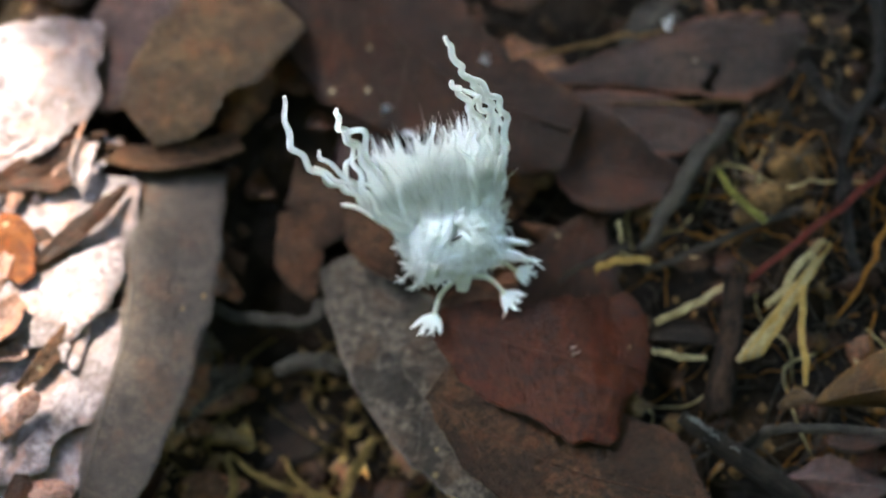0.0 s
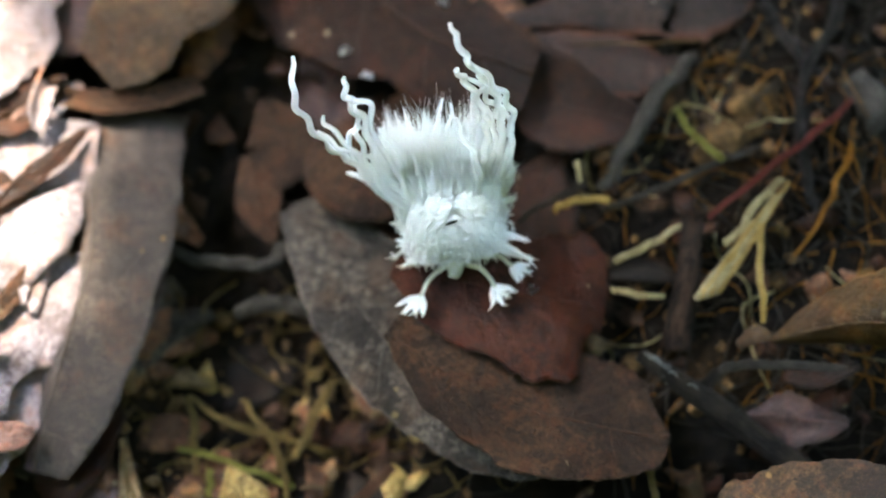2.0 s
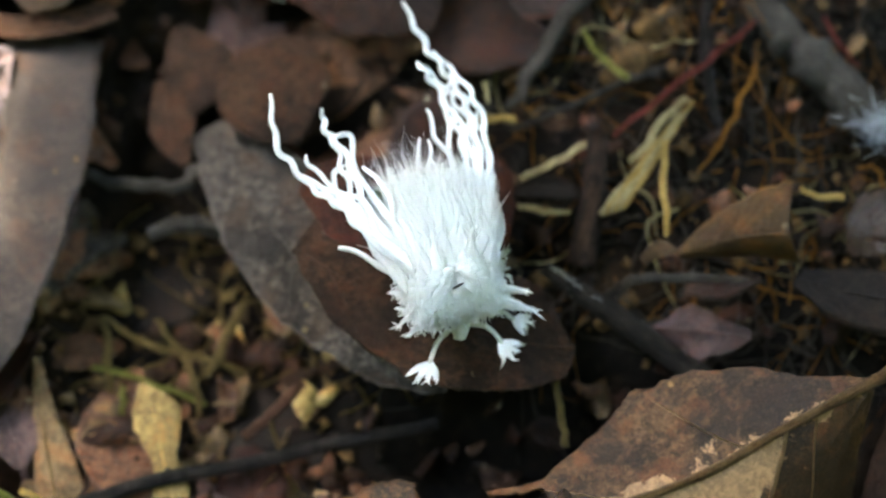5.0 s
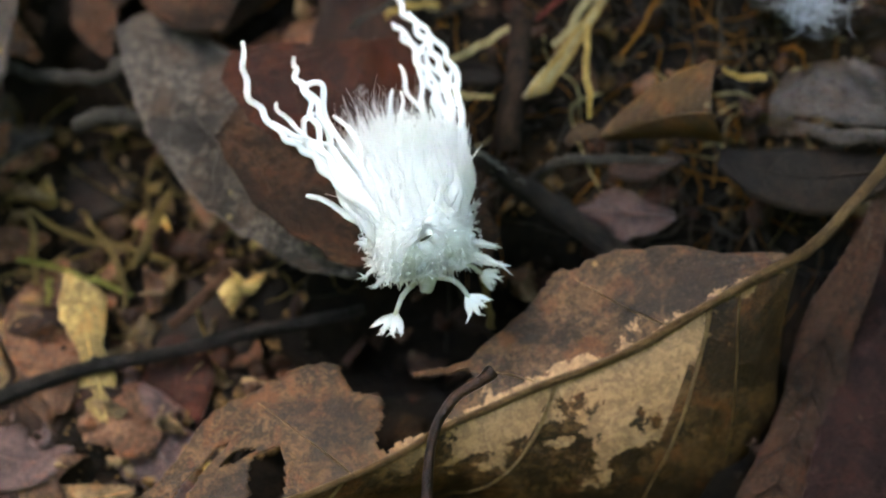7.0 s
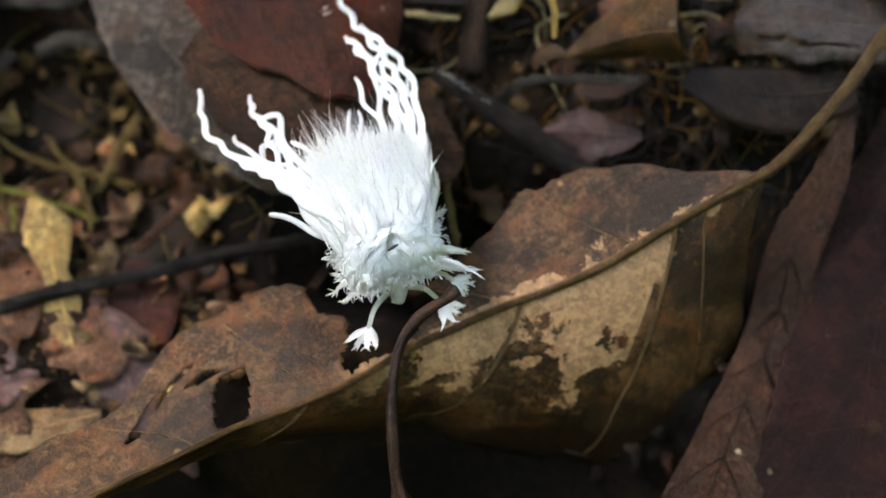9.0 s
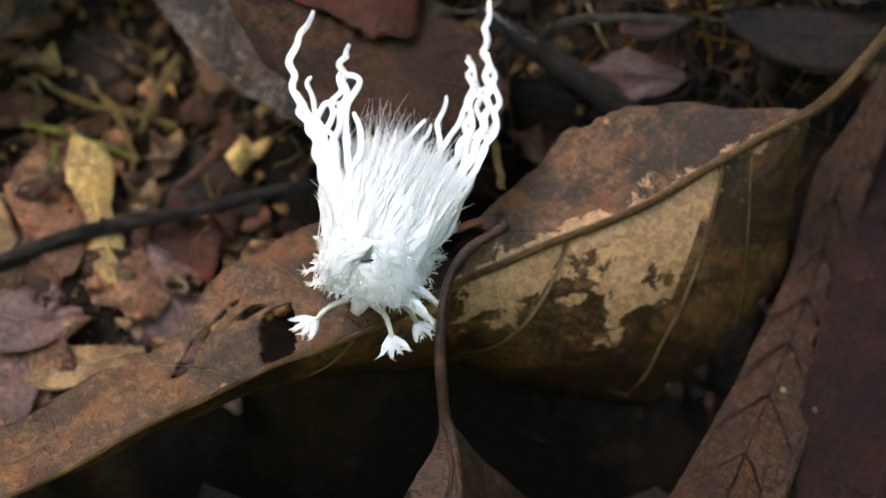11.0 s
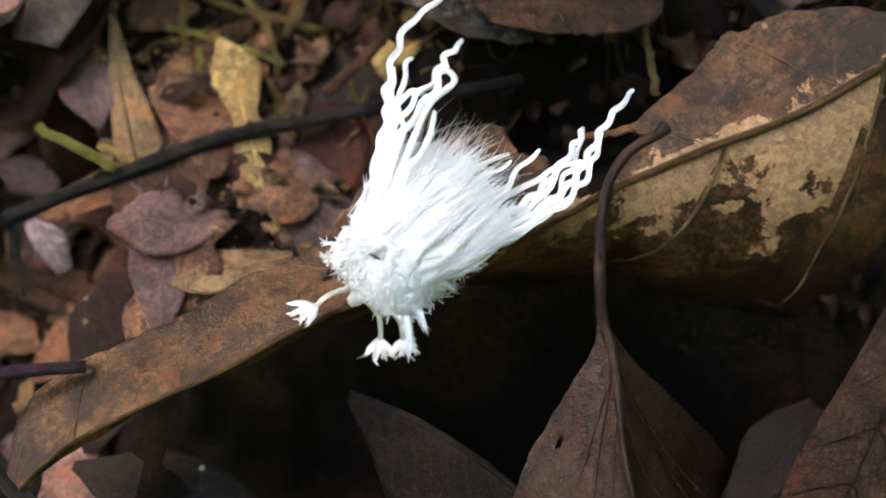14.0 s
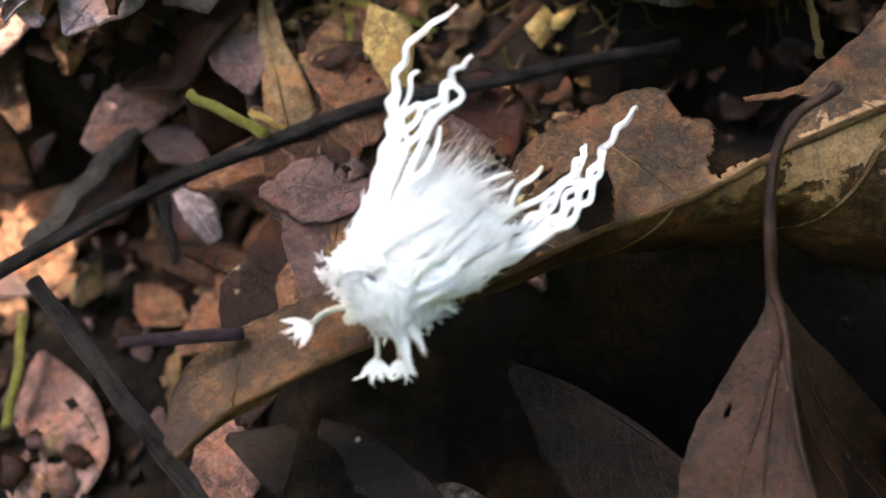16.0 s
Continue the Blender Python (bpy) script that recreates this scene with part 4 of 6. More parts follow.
leaf("leaf_piece", [(-3.45, -6.26, -2.10), (-3.21, -6.50, -2.00), (-3.00, -6.62, -2.05)], [0.03, 0.21, 0.03], [0.03, 0.21, 0.03], LITTERED, "pale pink leaf piece on the soil", LOW, rib=0.01, wave=0.05, seed=37, edge=0.2)
leaf("fallen_leaf", [(-4.20, -6.84, -2.20), (-4.04, -7.36, -2.10), (-4.04, -7.84, -2.10), (-4.08, -8.47, -2.20)], [0.03, 0.38, 0.48, 0.03], [0.03, 0.32, 0.41, 0.03], PINKISH, "pinkish-brown leaf with a small hole", LOW, rib=0.012, pairs=2, wave=0.06, seed=38, holes=[(0.62, 0.1, 0.04, 0.12, 0)])
leaf("fallen_leaf", [(-2.41, -7.34, -1.70), (-2.46, -7.71, -1.60), (-2.61, -8.13, -1.60), (-2.59, -8.59, -1.70)], [0.03, 0.23, 0.36, 0.03], [0.03, 0.27, 0.23, 0.03], PINKISH, "pale pinkish leaf piece below the veined leaf", LOW, rib=0.01, wave=0.08, seed=39, edge=0.16)
leaf("fallen_leaf", [(-2.50, -7.89, -1.25), (-1.88, -8.12, -1.20), (-1.28, -8.28, -1.20), (-0.77, -8.41, -1.30)], [0.03, 0.37, 0.29, 0.03], [0.03, 0.36, 0.32, 0.03], NEAR_BLACK, "dark olive leaf in the shade of the veined leaf", LOW, rib=0.012, pairs=2, wave=0.06, seed=40)
leaf("bleached_leaf", [(-4.50, -4.46, -1.20), (-4.32, -4.30, -1.10), (-4.02, -3.98, -1.10)], [0.03, 0.30, 0.03], [0.03, 0.33, 0.03], PINKISH, "pale pinkish leaf at the edge of a sun fleck", SUNLIT, rib=0.01, wave=0.08, seed=41)
leaf("fallen_leaf", [(-3.49, -6.00, -1.90), (-3.01, -6.14, -1.85), (-2.51, -6.18, -1.90), (-2.06, -6.15, -1.95)], [0.03, 0.17, 0.20, 0.03], [0.03, 0.17, 0.25, 0.03], BROWN, "dark brown leaf strip on the soil", LOW, rib=0.01, wave=0.08, seed=42, edge=0.16)
leaf("fallen_leaf", [(-2.46, -5.29, -0.85), (-2.01, -5.66, -0.80), (-1.63, -5.95, -0.80), (-1.31, -6.21, -0.85)], [0.03, 0.33, 0.26, 0.03], [0.03, 0.30, 0.29, 0.03], TAN, "tan and grey leaf on the soil", LOW, rib=0.012, pairs=2, wave=0.08, seed=43)
leaf("fallen_leaf", [(-1.36, -5.87, -0.75), (-1.10, -5.74, -0.70), (-0.83, -5.73, -0.70), (-0.70, -5.66, -0.75)], [0.03, 0.29, 0.35, 0.03], [0.03, 0.30, 0.35, 0.03], LITTERED, "rust-brown leaf piece on the soil", LOW, rib=0.01, wave=0.08, seed=44, edge=0.2)
leaf("fallen_leaf", [(-2.04, -6.44, -0.80), (-1.45, -6.47, -0.70), (-0.85, -6.30, -0.75)], [0.03, 0.20, 0.03], [0.03, 0.20, 0.03], TAN, "ochre leaf strip on the soil", LOW, rib=0.01, wave=0.05, seed=45, edge=0.16)
# Its near-black colour holds the shade of the hollow.
leaf("fallen_leaf", [(-2.59, -3.23, -1.20), (-2.03, -3.31, -1.10), (-1.45, -3.29, -1.10), (-0.99, -3.07, -1.20)], [0.03, 0.38, 0.35, 0.14], [0.03, 0.47, 0.46, 0.15], NEAR_BLACK, "dark brown leaf deep in a hollow", LOW, rib=0.012, pairs=2, wave=0.06, seed=46)
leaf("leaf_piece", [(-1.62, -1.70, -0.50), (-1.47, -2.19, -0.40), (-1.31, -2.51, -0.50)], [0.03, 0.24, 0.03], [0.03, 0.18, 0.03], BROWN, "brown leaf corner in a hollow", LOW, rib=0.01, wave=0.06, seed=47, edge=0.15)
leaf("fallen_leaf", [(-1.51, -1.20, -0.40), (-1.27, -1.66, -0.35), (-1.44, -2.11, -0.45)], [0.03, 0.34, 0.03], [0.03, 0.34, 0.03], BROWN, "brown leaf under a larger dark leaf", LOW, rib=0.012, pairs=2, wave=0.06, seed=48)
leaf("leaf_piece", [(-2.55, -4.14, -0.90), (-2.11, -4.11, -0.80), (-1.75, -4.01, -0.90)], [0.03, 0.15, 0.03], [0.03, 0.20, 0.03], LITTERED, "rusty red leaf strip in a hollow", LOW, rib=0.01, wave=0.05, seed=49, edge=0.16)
leaf("fallen_leaf", [(-0.62, -4.34, -1.00), (-0.49, -4.86, -0.95), (-0.37, -5.29, -1.00), (-0.35, -5.62, -1.05)], [0.03, 0.48, 0.37, 0.03], [0.03, 0.34, 0.28, 0.03], NEAR_BLACK, "dark leaf below the twig", LOW, rib=0.01, wave=0.06, seed=50)
leaf("leaf_piece", [(-2.77, -4.61, -0.70), (-2.54, -4.96, -0.60), (-2.44, -5.26, -0.70)], [0.03, 0.28, 0.03], [0.03, 0.22, 0.03], MAUVE, "mauve leaf piece on the soil", LOW, rib=0.01, wave=0.06, seed=51, edge=0.16)

# ---- twigs and roots ----
ROOTS = "roots and stems among the leaves"
STICK_LINE = [(1.76, -3.72, 0.19), (2.27, -4.03, 0.05), (3.00, -4.45, -0.20), (3.14, -4.55, -0.25)]
STICK = twig("stick", STICK_LINE, [0.06, 0.1, 0.1, 0.09], BARK, "dark broken stick with a pale lichen patch", "stick", sides=10, wobble=0.03, knots=2, seed=2)
for k, (low, high) in enumerate([(0.04, 0.42), (0.3, 0.62), (0.75, 0.9)]):
    a, b = (Vector(STICK_LINE[0]).lerp(Vector(STICK_LINE[1]), u) + Vector((0.0, -0.01, 0.07 + 0.03 * u)) for u in (low, high))
    part("lichen_patch", [rope([a, a.lerp(b, 0.4) + Vector((0.01, 0.015, 0)), b], [0.008, 0.026 - 0.005 * k, 0.006], 8, 16, 0.03, k, 0.5)], LICHEN, STICK, "pale lichen", at=Vector(STICK_LINE[0]))
SNAG_LINE = [Vector((2.17, -2.54, 0.24)), Vector((2.14, -3.02, 0.12)), Vector((2.06, -3.50, -0.2))]
SNAG = thing("broken_stem", SNAG_LINE[-1], "short dark upright stem splintered into long ridges", "stick")
part("core", [rope(SNAG_LINE, [0.075, 0.085, 0.11], 10, 16, 0.02, 3)], SPLINTER, SNAG, at=SNAG_LINE[-1])
for k in range(7):
    turn, top = 0.3 + 0.5 * k, 0.05 * ((k * 5) % 3)
    off = Vector((math.cos(turn), 0.15 * math.sin(turn), 0.75 * math.sin(turn))) * 0.085
    part("splinter", [rope([SNAG_LINE[0] + off * 0.9 + Vector((0.0, top, 0.02)), SNAG_LINE[1] + off, SNAG_LINE[2] + off * 1.25], [0.008, 0.022, 0.028], 6, 18, 0.012, k, 0.7)], SPLINTER if k % 2 else BARK, SNAG, at=SNAG_LINE[-1])
twig("long_twig", [(-4.9, -7.2, -0.85), (-4.25, -6.77, -0.76), (-3.43, -6.26, -0.72), (-3.01, -6.03, -0.70), (-2.46, -5.77, -0.66), (-1.52, -5.41, -0.60), (-0.71, -5.19, -0.60), (0.10, -4.95, -0.65), (0.91, -4.71, -0.75)], [0.06, 0.062, 0.064, 0.064, 0.064, 0.062, 0.058, 0.056, 0.05], BLACK, "long thin blackish twig lying across the soil", "twig", wobble=0.04, knots=5, seed=4)
twig("stick", [(-4.03, -6.78, -0.95), (-3.57, -7.36, -0.90), (-3.10, -7.94, -0.90), (-2.72, -8.41, -0.92), (-2.32, -8.90, -1.00)], [0.07, 0.075, 0.08, 0.08, 0.08], BLACK, "smooth dark grey stick leaning on the soil", "stick", sides=10, wobble=0.03, seed=5)
twig("twig", [(-3.14, -7.66, 0.00), (-2.87, -7.63, 0.00), (-2.28, -7.53, -0.10)], [0.03, 0.05, 0.05], PURPLE, "purplish twig with an orange broken end", "twig", wobble=0.02, seed=6)
twig("branch", [(3.50, -1.13, 0.10), (3.96, -1.68, 0.10), (4.42, -2.14, 0.05), (4.79, -2.42, 0.00)], [0.16, 0.19, 0.2, 0.2], GREYTWIG, "thick rough grey-brown branch half sunk in soil", "branch", sides=12, wobble=0.08, knots=3, seed=7)
twig("root", [(1.04, -2.43, 0.08), (1.22, -2.36, 0.16), (1.50, -2.35, 0.18)], [0.03, 0.035, 0.03], YELROOT, "short pale yellow root among soil", "root", ROOTS, seed=8)
twig("root", [(1.23, -1.97, 0.13), (1.25, -2.15, 0.08)], [0.025, 0.02], PALEROOT, "short pale root standing in soil", "root", ROOTS, seed=9)
twig("root", [(1.54, -2.89, 0.13), (1.81, -2.76, 0.18), (2.12, -2.55, 0.20)], [0.03, 0.035, 0.03], PALEROOT, "pale whitish-yellow root lying on soil", "root", ROOTS, seed=10)
twig("root", [(1.53, -3.11, 0.08), (1.73, -3.18, 0.13), (1.95, -3.16, 0.08)], [0.025, 0.03, 0.02], PALEROOT, "short pale root under a stem", "root", ROOTS, seed=11)
twig("root", [(2.73, -2.59, 0.28), (2.69, -2.93, 0.28), (2.72, -3.24, 0.30), (2.72, -3.46, 0.29)], [0.035, 0.03, 0.03, 0.02], YELROOT, "wavy pale yellow root hanging over soil", "root", ROOTS, seed=12)
twig("root", [(2.91, -2.09, 0.13), (2.68, -2.37, 0.20), (2.57, -2.57, 0.18), (2.44, -2.68, 0.08)], [0.03, 0.035, 0.03, 0.03], PALEROOT, "pale root beside a torn fibre strip", "root", ROOTS, seed=13)
twig("red_twig", [(2.29, -2.52, 0.23), (2.82, -2.07, 0.33), (3.24, -1.68, 0.33), (3.49, -1.38, 0.23)], [0.025, 0.03, 0.03, 0.025], REDTWIG, "straight thin dark red twig", "twig", ROOTS, wobble=0.02, seed=14)
twig("root", [(3.52, -1.32, 0.08), (3.48, -1.74, 0.16), (3.33, -2.18, 0.18), (3.17, -2.50, 0.18), (2.99, -2.80, 0.16)], [0.02, 0.025, 0.025, 0.02, 0.012], ORANGE, "thin orange-brown bent root", "root", ROOTS, wobble=0.04, knots=3, seed=15)
twig("stem", [(2.04, -1.54, 0.25), (2.16, -1.79, 0.32), (2.41, -2.03, 0.32)], [0.03, 0.035, 0.035], GREEN, "short fresh green stem", "stem", ROOTS, wobble=0.01, seed=16)
twig("twig", [(1.44, -2.35, -0.02), (1.81, -2.23, 0.08), (2.32, -1.98, 0.13), (2.74, -1.78, 0.08)], [0.03, 0.03, 0.03, 0.025], GREYTWIG, "thin grey-brown twig on soil", "twig", ROOTS, seed=17)
twig("twig", [(0.74, -2.52, 0.05), (1.11, -2.28, 0.10), (1.29, -2.17, 0.05)], [0.02, 0.025, 0.02], GREYTWIG, "thin brown twig beside the insect", "twig", ROOTS, seed=18)
twig("black_twig", [(3.35, 0.51, 0.23), (3.39, -0.49, 0.28), (3.12, -1.14, 0.25), (3.05, -1.56, 0.23), (3.11, -2.06, 0.18), (3.19, -2.37, 0.08)], [0.06, 0.055, 0.05, 0.05, 0.045, 0.035], BLACK, "bent black twig with a joint", "twig", ROOTS, wobble=0.03, knots=3, seed=19)
twig("black_twig", [(2.76, -0.42, 0.13), (2.99, -0.83, 0.18), (3.27, -1.20, 0.18), (3.46, -1.49, 0.13)], [0.06, 0.065, 0.06, 0.05], BLACK, "dark slanting twig under another", "twig", ROOTS, seed=20)
twig("twig", [(2.18, -0.97, 0.18), (1.94, -1.29, 0.20), (1.67, -1.78, 0.18), (1.44, -2.23, 0.13)], [0.05, 0.08, 0.08, 0.05], GREYTWIG, "flattened grey-brown rotten twig", "twig", ROOTS, wobble=0.06, seed=21)
twig("rootlet", [(2.80, -0.48, 0.10), (2.58, -0.90, 0.15), (2.50, -1.23, 0.15), (2.37, -1.48, 0.10)], [0.012, 0.014, 0.012, 0.01], GREYTWIG, "thin curving brown rootlet", "root", ROOTS, seed=22)
twig("black_twig", [(3.14, -1.34, 0.18), (3.08, -1.84, 0.18), (3.14, -2.30, 0.13)], [0.04, 0.04, 0.035], BLACK, "thin black twig between roots", "twig", ROOTS, seed=23)
twig("root", [(4.07, -1.29, 0.18), (4.19, -1.60, 0.23), (4.34, -1.76, 0.18)], [0.02, 0.02, 0.015], REDTWIG, "thin reddish bent rootlet in soil", "root", ROOTS, seed=24)
twig("root", [(3.81, -2.96, 0.23), (3.96, -3.05, 0.26), (4.17, -3.03, 0.24)], [0.02, 0.03, 0.035], YELROOT, "short pale yellow root tip in soil", "root", ROOTS, seed=25)
twig("root", [(4.31, -2.68, 0.08), (4.45, -2.70, 0.13), (4.52, -2.86, 0.08)], [0.015, 0.02, 0.015], ORANGE, "small hooked orange rootlet", "root", ROOTS, seed=26)
twig("leaf_stalk", [(2.27, -3.93, -0.05), (2.44, -3.80, 0.12), (2.67, -3.79, 0.20), (3.48, -3.80, 0.22)], [0.04, 0.045, 0.04, 0.035], GREYTWIG, "bent grey-brown bare leaf stalk", "stalk", ROOTS, seed=27)
twig("stem", [(1.95, -5.07, -0.30), (1.92, -4.82, -0.20), (1.87, -4.47, -0.20)], [0.03, 0.03, 0.025], MOSSY, "short brown-green stem under a leaf", "stem", ROOTS, seed=28)
MOSS = "yellow-green stems in the hollow"
twig("stem", [(-1.93, -3.81, -0.80), (-1.87, -4.10, -0.80), (-1.81, -4.62, -0.90)], [0.03, 0.035, 0.03], MOSSY, "yellow-green dry stem in the hollow", "stem", MOSS, seed=29)
twig("stem", [(-1.95, -3.80, -0.82), (-1.57, -4.04, -0.80), (-1.19, -4.11, -0.85), (-0.71, -4.23, -0.90)], [0.025, 0.03, 0.03, 0.025], MOSSY, "yellow-green dry stem in the hollow", "stem", MOSS, seed=30)
twig("stem", [(-0.75, -3.60, -0.85), (-0.89, -3.97, -0.80), (-1.01, -4.31, -0.85)], [0.04, 0.04, 0.03], MOSSY, "thick yellowish stem in the hollow", "stem", MOSS, seed=31)
twig("stem", [(-2.08, -4.24, -0.85), (-1.64, -4.34, -0.82), (-1.02, -4.54, -0.90)], [0.025, 0.03, 0.025], GREEN, "greenish stem in the hollow", "stem", MOSS, seed=32)
twig("stem", [(-1.70, -4.45, -0.80), (-1.69, -4.84, -0.85)], [0.03, 0.03], GREEN, "greenish stem beside the yellow leaf", "stem", MOSS, seed=33)
twig("stem", [(-1.50, -3.80, -0.85), (-1.18, -4.23, -0.80), (-1.06, -4.65, -0.90)], [0.025, 0.03, 0.025], MOSSY, "yellow-green dry stem in the hollow", "stem", MOSS, seed=34)
twig("twig", [(-2.19, -2.61, -0.50), (-1.74, -2.73, -0.45), (-1.35, -2.74, -0.45), (-1.23, -2.52, -0.50)], [0.05, 0.06, 0.06, 0.05], GREYTWIG, "curved grey twig in the hollow", "twig", wobble=0.04, seed=35)
twig("twig", [(-1.58, -3.13, -0.60), (-1.24, -3.06, -0.50), (-0.91, -3.11, -0.55)], [0.06, 0.08, 0.06], GREYTWIG, "lumpy mossy twig in the hollow", "twig", wobble=0.08, seed=36)
twig("stem", [(-2.42, -5.46, -0.60), (-2.14, -5.60, -0.60)], [0.03, 0.02], YELROOT, "short yellow straw on the soil", "stem", MOSS, seed=37)
twig("stem", [(-2.91, -5.35, -0.52), (-2.59, -5.52, -0.50), (-2.26, -5.68, -0.55)], [0.04, 0.045, 0.045], GREEN, "yellow-green stem under the long twig", "stem", MOSS, seed=38)
twig("stem", [(-4.34, -7.64, -1.90), (-4.29, -7.13, -1.85), (-4.31, -6.67, -1.90)], [0.04, 0.045, 0.04], GREEN, "yellow-green stem standing in litter", "stem", MOSS, seed=39)
twig("twig", [(-4.19, -6.34, -1.35), (-3.87, -5.94, -1.28), (-3.59, -5.53, -1.28), (-3.26, -5.06, -1.4)], [0.1, 0.11, 0.1, 0.08], GREYTWIG, "greyish-olive thick twig on the soil", "twig", wobble=0.06, seed=40)
twig("twig", [(-3.04, -6.16, -0.65), (-2.99, -6.45, -0.80), (-2.94, -6.64, -0.90)], [0.05, 0.045, 0.03], BLACK, "black side twig below the long twig", "twig", seed=41)
twig("twig", [(-0.65, -4.90, -0.70), (-0.42, -4.71, -0.60), (-0.21, -4.43, -0.65)], [0.045, 0.05, 0.045], BROWNTWIG, "reddish-brown stub of twig", "twig", seed=42)
twig("twig", [(1.13, -0.91, 0.20), (1.70, -0.90, 0.25), (2.25, -0.86, 0.25)], [0.008, 0.014, 0.01], MIDRIB, "thin orange-brown twig on reddish leaves", "twig", ROOTS, seed=43)
twig("leaf_strip", [(0.35, -0.50, 0.20), (0.97, -0.37, 0.30), (1.68, -0.20, 0.30)], [0.01, 0.03, 0.015], MIDRIB, "tan torn leaf strip on leaves", "leaf piece", wobble=0.04, seed=44)



def clay_lump(x, y, size, seed):
    """A rough crumbly lump of clay."""
    verts, faces, n, rings = [], [], 14, 9
    at = Vector((x, y, hills(x, y) + 0.5 * size))
    for i in range(rings + 1):
        b = math.pi * i / rings
        for k in range(n):
            a = 2 * math.pi * k / n
            p = Vector((math.sin(b) * math.cos(a), math.sin(b) * math.sin(a), 0.75 * math.cos(b)))
            p *= size * (1 + 0.35 * noise.noise(p * 1.6 + Vector((seed, 0, 0))) + 0.22 * noise.noise(p * 4.5 + Vector((0, seed, 0))))
            verts.append(at + p)
    for i in range(rings):
        for k in range(n):
            j = (k + 1) % n
            faces.append((i * n + k, (i + 1) * n + k, (i + 1) * n + j, i * n + j))
    ob = new("clay_lump", mesh_of("clay_lump", [(verts, faces, [(0, 0)] * len(verts))], OCHRE, at=at))
    ob.location = at * CM
    tagged(ob, "crumbly ochre lump of clay on the soil", "soil", "clay lumps between the roots")


for n, (x, y, size) in enumerate([(2.60, -1.36, 0.14), (2.76, -1.26, 0.11), (2.43, -1.67, 0.15), (2.31, -1.79, 0.12), (2.55, -1.60, 0.12), (2.70, -1.55, 0.09), (2.9, -2.85, 0.08), (1.72, -3.55, 0.09), (2.45, -3.75, 0.08), (2.25, -3.95, 0.07), (-1.0, -4.75, 0.08), (-0.62, -5.0, 0.07)]):
    clay_lump(x, y, size, 3.7 * n)
leaf("fallen_leaf", [(1.44, -2.97, 0.02), (1.64, -2.93, 0.07), (1.88, -2.93, 0.07), (2.12, -2.98, 0.0)], [0.03, 0.1, 0.1, 0.03], [0.03, 0.1, 0.11, 0.03], NEAR_BLACK, "small dark bluish oval leaf between pale roots", LOW, rib=0.01, wave=0.02, seed=71, cup=-0.3, step=0.035)
leaf("fallen_leaf", [(-0.66, -4.95, -0.78), (-0.58, -5.3, -0.74), (-0.6, -5.75, -0.8)], [0.08, 0.3, 0.2], [0.08, 0.28, 0.24], REDDISH, "dark reddish leaf below the long twig", LOW, rib=0.012, pairs=2, wave=0.05, seed=72)

# ---- loose litter too small to count ----
def crumbs(name, material, count, seed, area, label):
    rnd = random.Random(seed)
    pieces = []
    corners = [(-1, -1, -1), (1, -1, -1), (1, 1, -1), (-1, 1, -1), (-1, -1, 1), (1, -1, 1), (1, 1, 1), (-1, 1, 1)]
    sides = [(0, 3, 2, 1), (4, 5, 6, 7), (0, 1, 5, 4), (1, 2, 6, 5), (2, 3, 7, 6), (3, 0, 4, 7)]
    for _ in range(count):
        x, y = rnd.uniform(*area[:2]), rnd.uniform(*area[2:])
        if hills(x, y) < -2.5 or min((x - p[0]) ** 2 + (y - p[1]) ** 2 for p in BIG_SPINE) < 0.5 or (y < -6.6 and x > -1.4):
            continue
        r = 0.014 + 0.06 * rnd.random() ** 4
        c = Vector((x, y, hills(x, y) + r * 0.4))
        turn = Euler((rnd.uniform(0, 6), rnd.uniform(0, 6), rnd.uniform(0, 6))).to_matrix()
        verts = [c + turn @ Vector([v * r * rnd.uniform(0.4, 1.0) for v in k]) for k in corners]
        pieces.append((verts, sides, [(0, 0)] * 8))
    tagged(new(name, mesh_of(name, pieces, material, smooth=False)), label, "soil", kind="stuff")


def bits(name, material, count, seed, label, area=(-5.5, 6.5, -9.73, 1.77)):
    """Small broken pieces of leaves lying about at all tilts."""
    rnd = random.Random(seed)
    pieces = []
    for _ in range(count):
        x, y = rnd.uniform(*area[:2]), rnd.uniform(*area[2:])
        if hills(x, y) < -2.6 or min((x - p[0]) ** 2 + (y - p[1]) ** 2 for p in BIG_SPINE) < 0.5 or (y < -6.6 and x > -1.4):
            continue
        size = rnd.uniform(0.06, 0.27)
        c = Vector((x, y, hills(x, y) + rnd.uniform(0.03, 0.12)))
        turn = Euler((rnd.gauss(0, 0.4), rnd.gauss(0, 0.4), rnd.uniform(0, 6.28))).to_matrix()
        rim = rnd.randint(6, 9)
        ring = [Vector((math.cos(6.283 * k / rim) * size * rnd.uniform(0.3, 1.15), math.sin(6.283 * k / rim) * size * rnd.uniform(0.2, 0.75), 0)) for k in range(rim)]
        bend = rnd.uniform(-0.9, 0.9)
        top = [c + turn @ Vector((v.x, v.y, bend * v.x * v.x / size)) for v in ring]
        low = [p - turn @ Vector((0, 0, 0.015)) for p in top]
        mid = c + turn @ Vector((0, 0, 0.01))
        faces = [(2 * rim, k, (k + 1) % rim) for k in range(rim)] + [(k, rim + k, rim + (k + 1) % rim, (k + 1) % rim) for k in range(rim)] + [tuple(rim + k for k in reversed(range(rim)))]
        pieces.append((top + low + [mid], faces, [(rnd.random(), rnd.uniform(-1, 1)) for _ in range(2 * rim + 1)]))
    tagged(new(name, mesh_of(name, pieces, material)), label, "leaf litter", kind="stuff")


